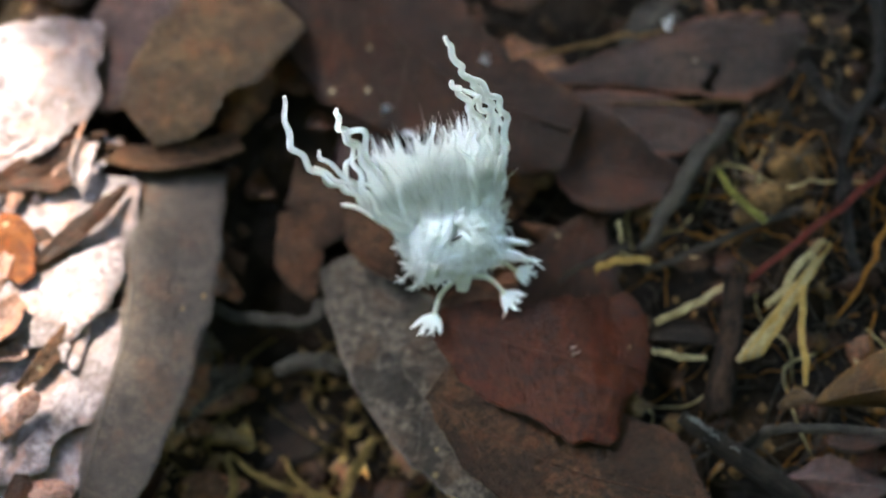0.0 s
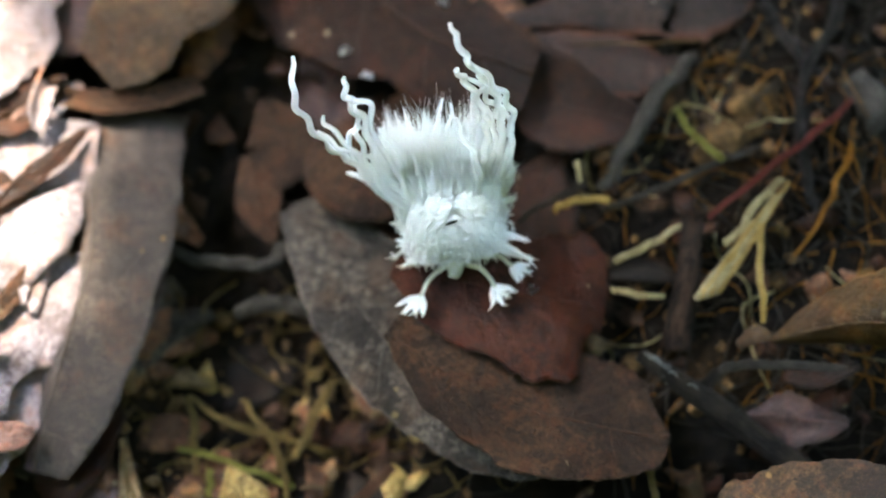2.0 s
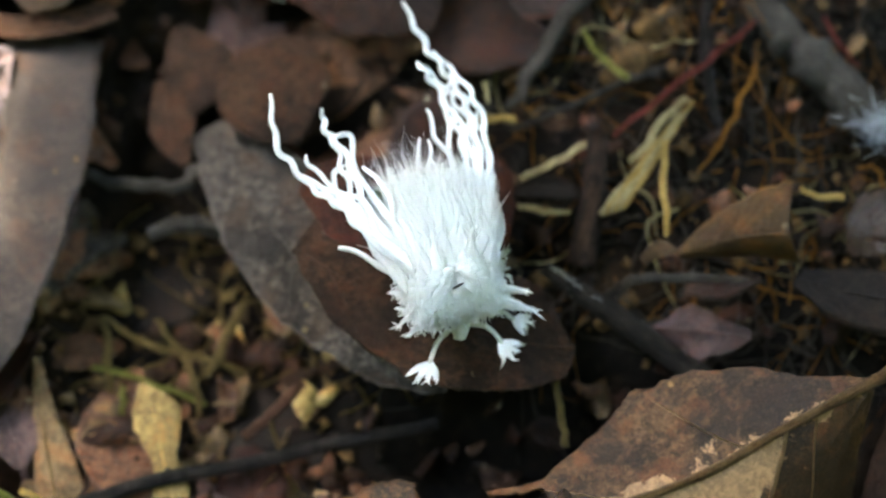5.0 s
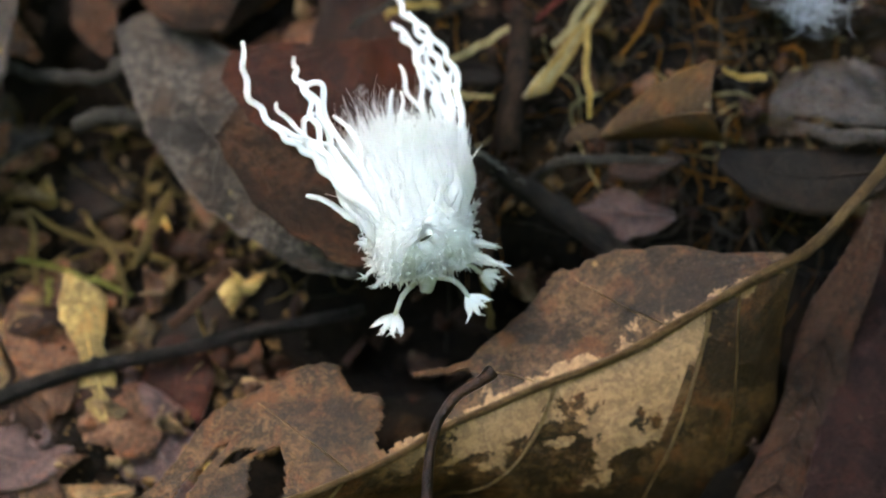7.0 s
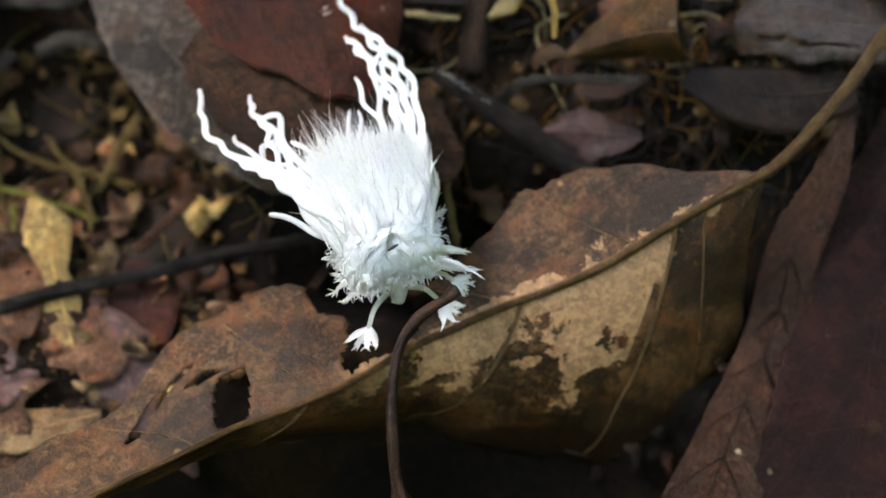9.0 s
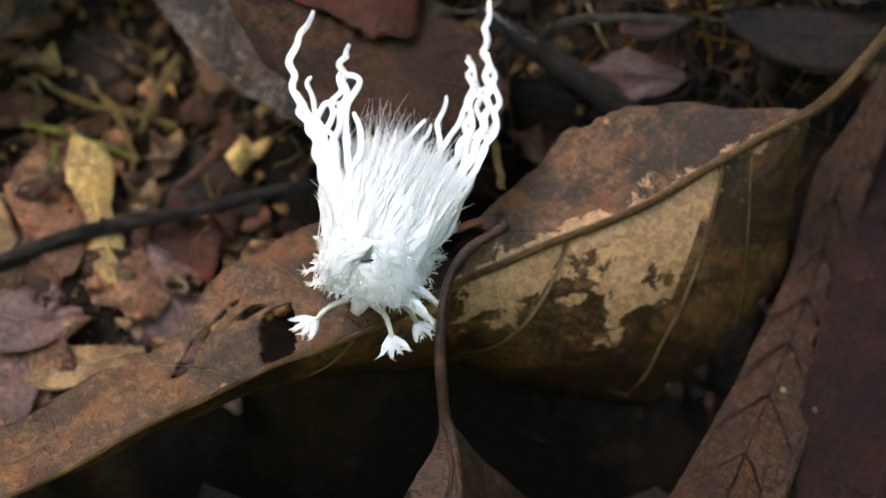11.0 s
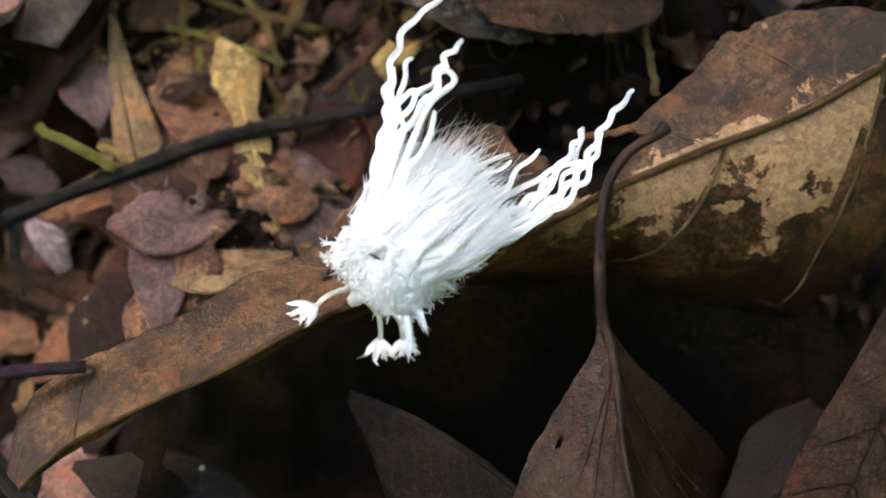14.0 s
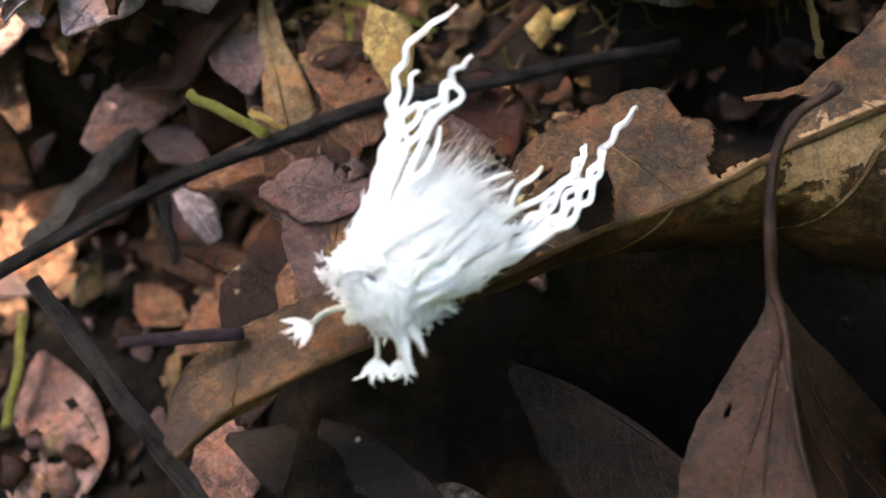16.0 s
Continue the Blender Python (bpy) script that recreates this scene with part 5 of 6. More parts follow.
def rootlets(name, material, count, seed, area, label, thick=0.012):
    rnd = random.Random(seed)
    pieces = []
    for k in range(count):
        x, y = rnd.uniform(*area[:2]), rnd.uniform(*area[2:])
        a, length = rnd.uniform(0, 6.28), rnd.uniform(0.3, 1.2)
        pts = []
        for s in range(4):
            px, py = x + math.cos(a) * length * s / 3, y + math.sin(a) * length * s / 3
            pts.append((px, py, hills(px, py) + rnd.uniform(0.0, 0.14)))
            a += rnd.gauss(0, 0.4)
        r = thick * rnd.uniform(0.5, 1.3)
        pieces.append(rope(pts, [r, r, r * 0.8, r * 0.5], 5, 10, 0.03, k))
    tagged(new(name, mesh_of(name, pieces, material)), label, "roots", kind="stuff")


crumbs("soil_crumbs", CRUMB, 6500, 5, (-6, 7, -10.19, 1.77), "brown and ochre soil crumbs scattered on the ground")
crumbs("ochre_crumbs", OCHRE, 420, 6, (1, 5.2, -4.39, 0.39), "ochre clay crumbs between the roots")
crumbs("yellow_crumbs", OCHRE, 700, 7, (-2.8, 0.4, -6.97, -2.92), "yellowish crumbs in the hollow")
bits("dark_leaf_bits", DUSK, 420, 11, "dark brown crumbled leaf pieces on the soil")
bits("brown_leaf_bits", BROWN, 380, 12, "brown crumbled leaf pieces on the soil")
bits("tan_leaf_bits", TAN, 130, 13, "tan crumbled leaf pieces on the soil")
bits("mauve_leaf_bits", LITTERED, 150, 14, "mauve-brown crumbled leaf pieces on the soil")
bits("ochre_leaf_bits", YELLOW, 16, 15, "ochre broken leaf pieces in the hollow", (-2.9, 0.2, -7.15, -3.29))
bits("tan_hollow_bits", TAN, 90, 16, "tan broken leaf pieces in the hollow", (-3.4, 0.3, -7.34, -3.11))
bits("rust_leaf_bits", LITTERED, 60, 17, "rust-coloured broken leaf pieces in the hollow", (-3.4, 0.3, -7.34, -3.47))
bits("pink_leaf_bits", MAUVE, 50, 18, "pale pinkish broken leaf pieces on soil", (-4.6, -1.4, -9.36, -4.58))
rootlets("fine_roots", GREYTWIG, 340, 21, (0.9, 5.5, -4.39, 0.39), "tangle of fine grey-brown roots in soil", 0.01)
rootlets("fine_orange_roots", ORANGE, 110, 22, (1.2, 5, -4.03, -0.53), "fine orange roots in soil", 0.009)
rootlets("fine_pale_roots", PALEROOT, 26, 23, (1.2, 5, -3.75, -1.6), "fine pale roots in soil", 0.012)
rootlets("mossy_fibres", MOSSY, 70, 24, (-2.3, 0.6, -4.76, -2.55), "yellow-green moss fibres in the hollow", 0.014)


def strip_of_fibres():
    """A torn flat strip of straw-coloured fibres."""
    root = thing("fibre_strip", (2.32, -3.13, 0.15), "torn straw-coloured fibre strip with a frayed end", "plant fibre")
    a, b = Vector((2.89, -2.22, 0.22)), Vector((2.32, -3.13, 0.2))
    rnd = random.Random(9)
    side = Vector((0.8, 0.55, 0)).normalized()
    for k in range(6):
        off = side * (0.035 * (k - 2.5))
        end = rnd.uniform(-0.1, 0.12)
        part("fibre", [rope([b + off * 1.6 - (a - b) * 0.02 * k, b.lerp(a, 0.5) + off + Vector((0, 0, rnd.uniform(0.0, 0.03))), a + off * 0.7 + (a - b) * end], [0.032, 0.026, 0.014], 6, 12, 0.02, k)], YELROOT if k % 2 else PALEROOT, root, at=b)


strip_of_fibres()


def carpet():
    """Flattened old leaves that cover the soil between the larger ones."""
    rnd = random.Random(58)
    kinds = [(LITTERED, "flat old brown leaf on the soil"), (DUSK, "flat dark brown leaf on the soil"), (MAUVE, "flat mauve-brown leaf on the soil"), (GREYISH, "flat greyish dead leaf on the soil"), (BROWN, "flat brown dead leaf on the soil"), (TAN, "flat dull tan leaf on the soil")]
    count = 0
    while count < 84:
        x, y = rnd.uniform(-5.2, 1.0), rnd.uniform(-9.6, -1.2)
        if count >= 60:
            x, y = rnd.uniform(-5.2, 5.5), rnd.uniform(-0.5, 4.5)
        if x > -0.4 - 0.3 * (y + 9) and y < -6.2 or hills(x, y) < -2.7:
            continue
        if min((Vector((x, y)) - Vector(p[:2])).length for p in BIG_SPINE) < 1.0 or (x - 0.4) ** 2 + (y + 4.6) ** 2 < 2.4 or (x < -2.8 and y < -7.0):
            continue
        if -2.3 < x < -0.2 and -4.4 < y < -1.5:
            continue
        material, label = kinds[min(int(rnd.random() * rnd.uniform(1, 6.99)), 4 if x < -2.2 and y < -4.0 else 5)]
        a, half = rnd.uniform(0, 6.283), rnd.uniform(0.4, 0.95)
        spine = []
        for k in range(-2, 3):
            px, py = x + math.cos(a) * half * k / 2, y + math.sin(a) * half * k / 2
            spine.append((px, py, max(hills(px, py), hills(x, y) - 0.25) + 0.05 + rnd.uniform(0, 0.12)))
            a += rnd.gauss(0, 0.12)
        w = half * rnd.uniform(0.35, 0.62)
        wide = [0.04, w * 0.75, w, w * rnd.uniform(0.6, 0.9), 0.05]
        leaf("fallen_leaf", spine, wide, [v * rnd.uniform(0.8, 1.1) for v in wide], material, label, "flat leaves covering the soil", rib=0.014, rib_material=material, slope_l=rnd.gauss(0, 12), slope_r=rnd.gauss(0, 12), wave=0.09, edge=0.16, seed=100 + count, cup=rnd.gauss(0, 0.12), step=0.11)
        count += 1


carpet()


def wisp(name, at, spread, count, length, thick, label, seed):
    """A tuft of white threads."""
    rnd = random.Random(seed)
    at = Vector(at)
    pieces = []
    for k in range(count):
        p = at + Vector((rnd.gauss(0, spread), rnd.gauss(0, spread * 0.8), rnd.gauss(0, spread * 0.25)))
        way = Vector((rnd.gauss(0, 1), rnd.gauss(0, 1), rnd.uniform(0.1, 0.8))).normalized() * length * rnd.uniform(0.5, 1.2)
        pieces.append(rope([p, p + way * 0.5 + Vector((0, 0, -0.02)), p + way], [thick, thick * 0.7, thick * 0.2], 4, 5, 0.02, k))
    ob = new(name, mesh_of(name, pieces, WEB, at=at))
    ob.location = at * CM
    tagged(ob, label, "wax fluff")


wisp("white_fluff", (4.54, -2.41, 0.30), 0.12, 210, 0.2, 0.004, "tuft of white threads caught on the branch", 3)
wisp("leaf_fleck", (0.87, -3.30, 0.37), 0.02, 7, 0.06, 0.008, "small pale fleck on a reddish leaf", 8)
wisp("wax_scrap", (-0.74, -1.16, 0.40), 0.02, 10, 0.05, 0.015, "small white wax scrap on a dark leaf", 4)
wisp("wax_scrap", (-0.53, -1.36, 0.40), 0.015, 9, 0.07, 0.014, "small white wax scrap on a dark leaf", 5)
wisp("wax_scrap", (0.06, -0.62, 0.40), 0.02, 10, 0.09, 0.015, "small white wax scrap on a dark leaf", 6)
wisp("wax_scrap", (1.59, -0.19, 0.35), 0.025, 10, 0.07, 0.015, "small white wax scrap on a reddish leaf", 7)


def foliage():
    """Unseen leaves added overhead to shade the insect's path; they end beside it."""
    rnd = random.Random(31)
    height = 52.0
    shift = SUN_WAY * (height / SUN_WAY.z)
    pieces = []

    def green(x, y, z, turn, size):
        m = Euler((rnd.gauss(0, 0.12), rnd.gauss(0, 0.12), turn)).to_matrix()
        c = Vector((x, y, z))
        n = 7
        top = []
        for k in range(n + 1):
            u = k / n
            w = size * 0.3 * math.sin(math.pi * u ** 0.8) + 0.02
            for s in (-1, 0, 1):
                top.append(c + m @ Vector((u * size, s * w, 0.06 * size * abs(s) - 0.2 * size * u * u)))
        low = [p - Vector((0, 0, 0.03)) for p in top]
        count = len(top)
        faces = []
        for k in range(n):
            for s in (0, 1):
                a = 3 * k + s
                faces.append((a, a + 3, a + 4, a + 1))
                faces.append((count + a + 1, count + a + 4, count + a + 3, count + a))
        pieces.append((top + low, faces, [((k // 3) / n, k % 3 - 1.0) for k in range(count)] * 2))

    def border(y):
        return max(-3.0 - 0.1 * max(0.0, -3.3 - y) - 2.8 * max(0.0, -4.72 - y), -6.6) - 0.7 * max(0.0, y + 1.3)

    y = -22.0
    while y < 22:
        for layer in range(3):
            green(border(y) + rnd.uniform(0.0, 0.5) + shift.x, y + rnd.uniform(-0.4, 0.4) + shift.y, height + layer * 1.5, rnd.gauss(0, 0.15), rnd.uniform(7, 10))
        y += 0.9
    for layer in range(3):
        for i in range(12):
            for j in range(32):
                yy = -55 + j * 2.6 + rnd.uniform(-1, 1)
                x = border(yy) + 3.5 + i * 3.6 + rnd.uniform(-1, 1)
                turn = rnd.gauss(0, 0.5)
                green(x + shift.x, yy + shift.y, height + 3 + layer * 3 + rnd.uniform(-1, 1), turn, rnd.uniform(8, 11))
    tagged(new("overhanging_foliage", mesh_of("overhanging_foliage", pieces, CANOPY)), "unseen green leaves added overhead to shade the path", "foliage", kind="stuff")


foliage()

# ---- the insect: a nymph coated in white wax, head towards -y, filaments towards +y ----
def strands(rnd, items, sides=3, steps=3):
    """Tapered threads, each from a start along a bend to a tip: (start, bend, tip, radius)."""
    return [rope([a, b, c], [r, r * 0.8, r * 0.12], sides, steps) for a, b, c, r in items]


HINGE = Vector((0, 0.45, 0.5))   # where the tail bundles and the mane are raised


def insect():
    rnd = random.Random(77)
    root = thing("planthopper_nymph", (0, 0, 0), "insect nymph coated in shaggy white wax with wavy tail filaments", "insect")

    def V(x, y, z):
        return Vector((x, y, z))

    centre = V(0.04, 0.24, 0.28)

    def reach_of(a):
        """How far the felt reaches from the centre in the direction a: short to the head, long to the tail."""
        back = 0.5 + 0.5 * math.sin(a)
        return 1.0 / math.sqrt((math.cos(a) / 0.385) ** 2 + (math.sin(a) / (0.27 + 0.58 * back)) ** 2)

    def on_back(a, q, lift=0.0):
        """A place on the domed back: q from 0 at the top to 1 at the rim."""
        r = reach_of(a) * q
        return centre + V(math.cos(a) * r, math.sin(a) * r, 0.42 * math.sqrt(max(0.0, 1 - min(q, 1.0) ** 2.4)) + lift)

    verts, faces, rings, turns_round = [], [], 16, 48
    for i in range(rings + 1):
        for k in range(turns_round):
            a = 2 * math.pi * k / turns_round
            if i <= 10:
                p = on_back(a, max(0.02, i / 10))
            else:
                q = 1 - (i - 10) / 6.2
                p = on_back(a, q)
                p.z = centre.z - 0.2 * math.sqrt(max(0.0, 1 - q * q))
            p += V(0, 0, 0.05 * noise.noise((p.x * 5, p.y * 5, 2)) + 0.02 * noise.noise((p.x * 17, p.y * 17, 4)))
            verts.append(p)
    for i in range(rings):
        for k in range(turns_round):
            j = (k + 1) % turns_round
            faces.append((i * turns_round + k, (i + 1) * turns_round + k, (i + 1) * turns_round + j, i * turns_round + j))
    faces += [tuple(range(turns_round)), tuple(rings * turns_round + k for k in reversed(range(turns_round)))]
    part("body", [(verts, faces, [(0, 0)] * len(verts))], WAX, root)
    part("head", [rope([V(0.0, -0.12, 0.15), V(0.02, -0.08, 0.2), V(0.03, 0.0, 0.26)], [0.04, 0.07, 0.09], 12, 8, 0.01, 2, 0.8)], CREAM, root, "cream-coloured waxy face")
    part("eye_spot", [rope([V(0.005, 0.03, 0.652), V(0.05, 0.035, 0.668), V(0.095, 0.05, 0.662)], [0.007, 0.014, 0.006], 6, 6)], EYE, root, "small dark slit in the wax")

    # tufts that radiate over the back, their frayed tips standing out round the rim
    coat, fringes = [], {-1: [], 1: []}
    for n in range(470):
        a = rnd.uniform(0, 2 * math.pi)
        q0 = rnd.uniform(0.12, 0.86)
        q1 = q0 + rnd.uniform(0.2, 0.42)
        if n < 230:
            a = -0.5 * math.pi + rnd.gauss(0, 0.6) if n < 60 else a
            q0, q1 = rnd.uniform(0.66, 0.92), rnd.uniform(0.98, 1.17 if math.sin(a) < 0.5 else 1.06)
        bend = rnd.gauss(0, 0.16) + 0.25 * noise.noise((math.cos(a) * 3, math.sin(a) * 3, q0 * 3))
        line = []
        for k in range(5):
            q = q0 + (q1 - q0) * k / 4
            p = on_back(a + bend * (k / 4) ** 1.5, q, -0.01 + 0.035 * math.sin(2.4 * k / 4))
            if q > 0.9:
                p.z = max(p.z, centre.z + 0.1 - (0.35 if math.sin(a) > -0.5 else 0.8) * (q - 0.9) + 0.05 * math.sin(7 * a))
            line.append(p)
        if (line[-1] - V(0.05, 0.035, line[-1].z)).length < 0.1 and n >= 230:
            continue
        wide = rnd.uniform(0.022, 0.055)
        made = [rope(line, [wide * 0.5, wide, wide * 0.95, wide * 0.6, wide * 0.06], 8, 9, 0.006, rnd.random() * 9, 0.3)]
        way = (line[-1] - line[-2])
        for _ in range(5 if n < 230 else 3):
            s = line[2].lerp(line[-1], rnd.random()) + V(rnd.gauss(0, wide * 0.5), rnd.gauss(0, wide * 0.5), 0.006)
            e = s + way * rnd.uniform(0.5, 1.3) + V(rnd.gauss(0, 0.018), rnd.gauss(0, 0.018), rnd.gauss(0.004, 0.01))
            made.append(rope([s, s.lerp(e, 0.6) + V(0, 0, 0.006), e], [0.0075, 0.006, 0.001], 3, 3))
        (fringes[1 if math.cos(a) > 0 else -1] if n < 230 else coat).extend(made)
    part("wax_coat", coat, WAX, root, "soft ruffled coat of white wax tufts", kind="stuff")
    for side in (-1, 1):
        part("wax_fringe", fringes[side], WAX, root, "ragged flaring wax flakes", kind="stuff")
    # long pointed flakes that stand out at the sides
    spikes = []
    for s, e, wide in (((0.34, 0.1, 0.36), (0.62, 0.04, 0.32), 0.036), ((0.36, 0.05, 0.32), (0.63, -0.12, 0.26), 0.026), ((0.34, 0.28, 0.4), (0.56, 0.4, 0.42), 0.034), ((0.38, 0.42, 0.44), (0.58, 0.62, 0.5), 0.045), ((-0.26, 0.08, 0.34), (-0.44, 0.04, 0.28), 0.028), ((-0.26, 0.2, 0.36), (-0.46, 0.3, 0.38), 0.026), ((-0.2, -0.02, 0.3), (-0.4, -0.04, 0.24), 0.035), ((0.3, 0.0, 0.3), (0.6, -0.07, 0.24), 0.035)):
        s, e = V(*s), V(*e)
        mid = s.lerp(e, 0.5) + V(0, 0.02, 0.02)
        spikes.append(rope([s, mid, e], [wide, wide * 0.8, wide * 0.08], 8, 9, 0.01, s.x * 9, 0.45))
        for _ in range(24):
            p = s.lerp(e, rnd.uniform(0.2, 0.95))
            f = p + (e - s) * rnd.uniform(0.1, 0.28) + V(rnd.gauss(0, 0.025), rnd.gauss(0, 0.03), rnd.gauss(0, 0.01))
            spikes.append(rope([p, p.lerp(f, 0.5), f], [0.008, 0.007, 0.001], 3, 3))
    part("side_fringe", spikes, WAX, root, "pointed side flakes of wax", kind="stuff")

    # combed locks from the back towards the tail
    mane = []
    for _ in range(230):
        x = rnd.uniform(-0.5, 0.5)
        s = V(x * 0.66 + 0.02, rnd.uniform(0.16, 0.66), 0.66 - 0.9 * x * x)
        reach = rnd.uniform(0.82, 1.14) - 0.35 * abs(x + 0.03)
        e = V(x * 1.02 + rnd.gauss(0, 0.05), reach, 0.4 + 0.36 * reach + rnd.gauss(0, 0.04))
        mid = s.lerp(e, 0.5) + V(x * 0.06 + rnd.gauss(0, 0.04), 0, 0.03 + rnd.gauss(0, 0.02))
        wide = rnd.uniform(0.016, 0.042)
        mane.append(rope([s, s.lerp(mid, 0.6), mid, e], [wide * 0.6, wide, wide * 0.8, wide * 0.1], 7, 10, 0.015, rnd.random() * 9, 0.5))
        for _ in range(5):
            q = s.lerp(mid, rnd.random()) + V(rnd.gauss(0, 0.03), 0, 0.012)
            f = e + V(rnd.gauss(0, 0.045), rnd.gauss(0.02, 0.06), rnd.gauss(0, 0.03))
            mane.append(rope([q, q.lerp(f, 0.5) + V(0, 0, 0.02), f], [0.006, 0.005, 0.001], 3, 4))
    fan = part("wax_mane", mane, WAX, root, "fan of combed white wax locks", at=HINGE, kind="stuff")
    fan.location = HINGE * CM

    # softer locks between the back and the mane, in two layers that are raised less far
    ruffs = []
    for share, first, last, reach, steep, count in ((0.62, 0.18, 0.46, 0.58, 0.14, 170), (0.3, 0.1, 0.34, 0.5, 0.1, 150)):
        locks = []
        for _ in range(count):
            x = rnd.uniform(-0.46, 0.46)
            s = V(x * 0.8 + 0.03, rnd.uniform(first, last) + 0.12 * abs(x), 0.68 - 0.95 * x * x)
            e = V(x * 1.05 + 0.02 + rnd.gauss(0, 0.04), s.y + reach * rnd.uniform(0.65, 1.3), s.z + steep + rnd.gauss(0, 0.03))
            if abs(s.x - 0.05) < 0.1 and s.y < 0.16:
                continue
            mid = s.lerp(e, 0.5) + V(rnd.gauss(0, 0.03), 0, 0.035)
            wide = rnd.uniform(0.025, 0.055)
            locks.append(rope([s, s.lerp(mid, 0.6), mid, e], [wide * 0.5, wide, wide * 0.8, wide * 0.08], 8, 10, 0.01, rnd.random() * 9, 0.35))
            for _ in range(4):
                q = s.lerp(mid, rnd.random()) + V(rnd.gauss(0, 0.03), 0, 0.012)
                f = e + V(rnd.gauss(0, 0.04), rnd.gauss(0, 0.06), rnd.gauss(0.01, 0.02))
                locks.append(rope([q, q.lerp(f, 0.5) + V(0, 0, 0.015), f], [0.006, 0.005, 0.001], 3, 4))
        ruff = part("wax_ruff", locks, WAX, root, "soft overlapping locks of white wax", at=HINGE, kind="stuff")
        ruff.location = HINGE * CM
        ruffs.append((ruff, 9, share))

    hairs = []
    for _ in range(240):
        x = rnd.uniform(-0.4, 0.35)
        s = V(x * 0.8, rnd.uniform(0.65, 0.95), 0.6)
        e = V(x + rnd.gauss(0, 0.1), rnd.uniform(1.0, 1.42) - 0.25 * abs(x), 0.84 + rnd.gauss(0, 0.1))
        hairs.append((s, s.lerp(e, 0.5) + V(rnd.gauss(0, 0.05), 0, 0.05), e, 0.003))
    part("fine_hairs", strands(rnd, hairs, 3, 4), WAX, fan, "very fine loose white hairs", at=HINGE, kind="stuff")

    def filament(points, radius, sway=0.02, turns=4.0, until=1.0, aside=(0, 0, 0), on=root):
        """One crinkled wax filament from the body through its bends to its tip; until: how far along it is broken off."""
        pts = [V(*p) for p in points]
        side = (pts[-1] - pts[0]).cross(V(0, 0, 1)).normalized()
        phase, count, line = rnd.uniform(0, 6.28), 44, []
        for k in range(count + 1):
            u = until * k / count
            kink = math.sin(turns * 6.283 * u + phase + 1.4 * math.sin(3.1 * u + phase)) * (0.25 + u) * min(1.0, 4 * (1.02 - k / count))
            line.append(curve_at(pts, u) + V(*aside) * math.sin(2.9 * k / count) + side * (sway * kink) + V(0, 0, 1) * (sway * 0.7 * (0.2 + u) * math.cos(turns * 5.1 * u + phase)))
        return part("wax_filament", [rope(line, [0.8 * radius * (1.0 - 0.3 * k / count - 2.5 * max(0.0, k / count - 0.9)) for k in range(count + 1)], 8, 90, 0.004, rnd.random() * 9)], WAX, on, at=HINGE)

    # the two tail bundles: a long outer filament each, hooked and shorter ones beside it, and a tuft between them
    outer = [(-0.24, 0.3, 0.58), (-0.50, 0.6, 0.74), (-0.66, 0.86, 0.86), (-0.84, 1.05, 0.94), (-1.01, 1.4, 1.08), (-0.97, 1.79, 1.21)]
    inner = [(-0.18, 0.3, 0.6), (-0.43, 0.62, 0.76), (-0.49, 0.93, 0.9), (-0.53, 1.24, 1.02), (-0.62, 1.42, 1.09), (-0.61, 1.58, 1.16)]
    left = filament(outer, 0.043, 0.021, 8.0)
    left.location = HINGE * CM
    filament(inner, 0.042, 0.022, 7.0, on=left)
    filament([(-0.25, 0.44, 0.66), (-0.45, 0.68, 0.77), (-0.60, 0.85, 0.86), (-0.69, 1.04, 0.94), (-0.81, 1.19, 1.0), (-0.82, 1.28, 1.03)], 0.033, 0.014, 3.0, on=left)
    filament([(-0.23, 0.32, 0.62), (-0.45, 0.55, 0.73), (-0.57, 0.75, 0.81), (-0.67, 0.96, 0.9), (-0.64, 1.1, 0.96), (-0.55, 1.15, 0.98)], 0.04, 0.01, 2.0, on=left)
    filament([(-0.14, 0.41, 0.65), (-0.31, 0.68, 0.78), (-0.40, 0.9, 0.87), (-0.48, 1.13, 0.97), (-0.45, 1.33, 1.06), (-0.54, 1.37, 1.07), (-0.61, 1.31, 1.05)], 0.038, 0.008, 2.0, on=left)
    filament([(-0.13, 0.32, 0.62), (-0.28, 0.6, 0.75), (-0.28, 0.82, 0.84), (-0.34, 1.03, 0.93), (-0.42, 1.11, 0.96)], 0.034, 0.016, 2.0, on=left)
    filament(outer, 0.038, 0.028, 6.5, 0.66, (0.07, 0.03, 0.03), on=left)
    filament(inner, 0.036, 0.028, 6.0, 0.74, (-0.07, 0.0, 0.03), on=left)
    filament(outer, 0.034, 0.022, 3.6, 0.55, (0.16, 0.02, 0.02), on=left)
    spike = filament([(-0.3, 0.32, 0.48), (-0.46, 0.43, 0.56), (-0.6, 0.54, 0.63), (-0.75, 0.62, 0.68)], 0.036, 0.008, 1.5)
    spike.location = HINGE * CM
    long = [(0.31, 0.42, 0.53), (0.48, 0.94, 0.64), (0.53, 1.45, 0.72), (0.47, 1.78, 0.79), (0.34, 2.13, 0.86), (0.26, 2.53, 0.93)]
    second = [(0.22, 0.45, 0.56), (0.33, 0.8, 0.62), (0.41, 1.22, 0.68), (0.39, 1.53, 0.74), (0.30, 1.88, 0.81), (0.24, 2.0, 0.83)]
    right = filament(long, 0.044, 0.02, 10.0)
    right.location = HINGE * CM
    filament(second, 0.042, 0.022, 8.5, on=right)
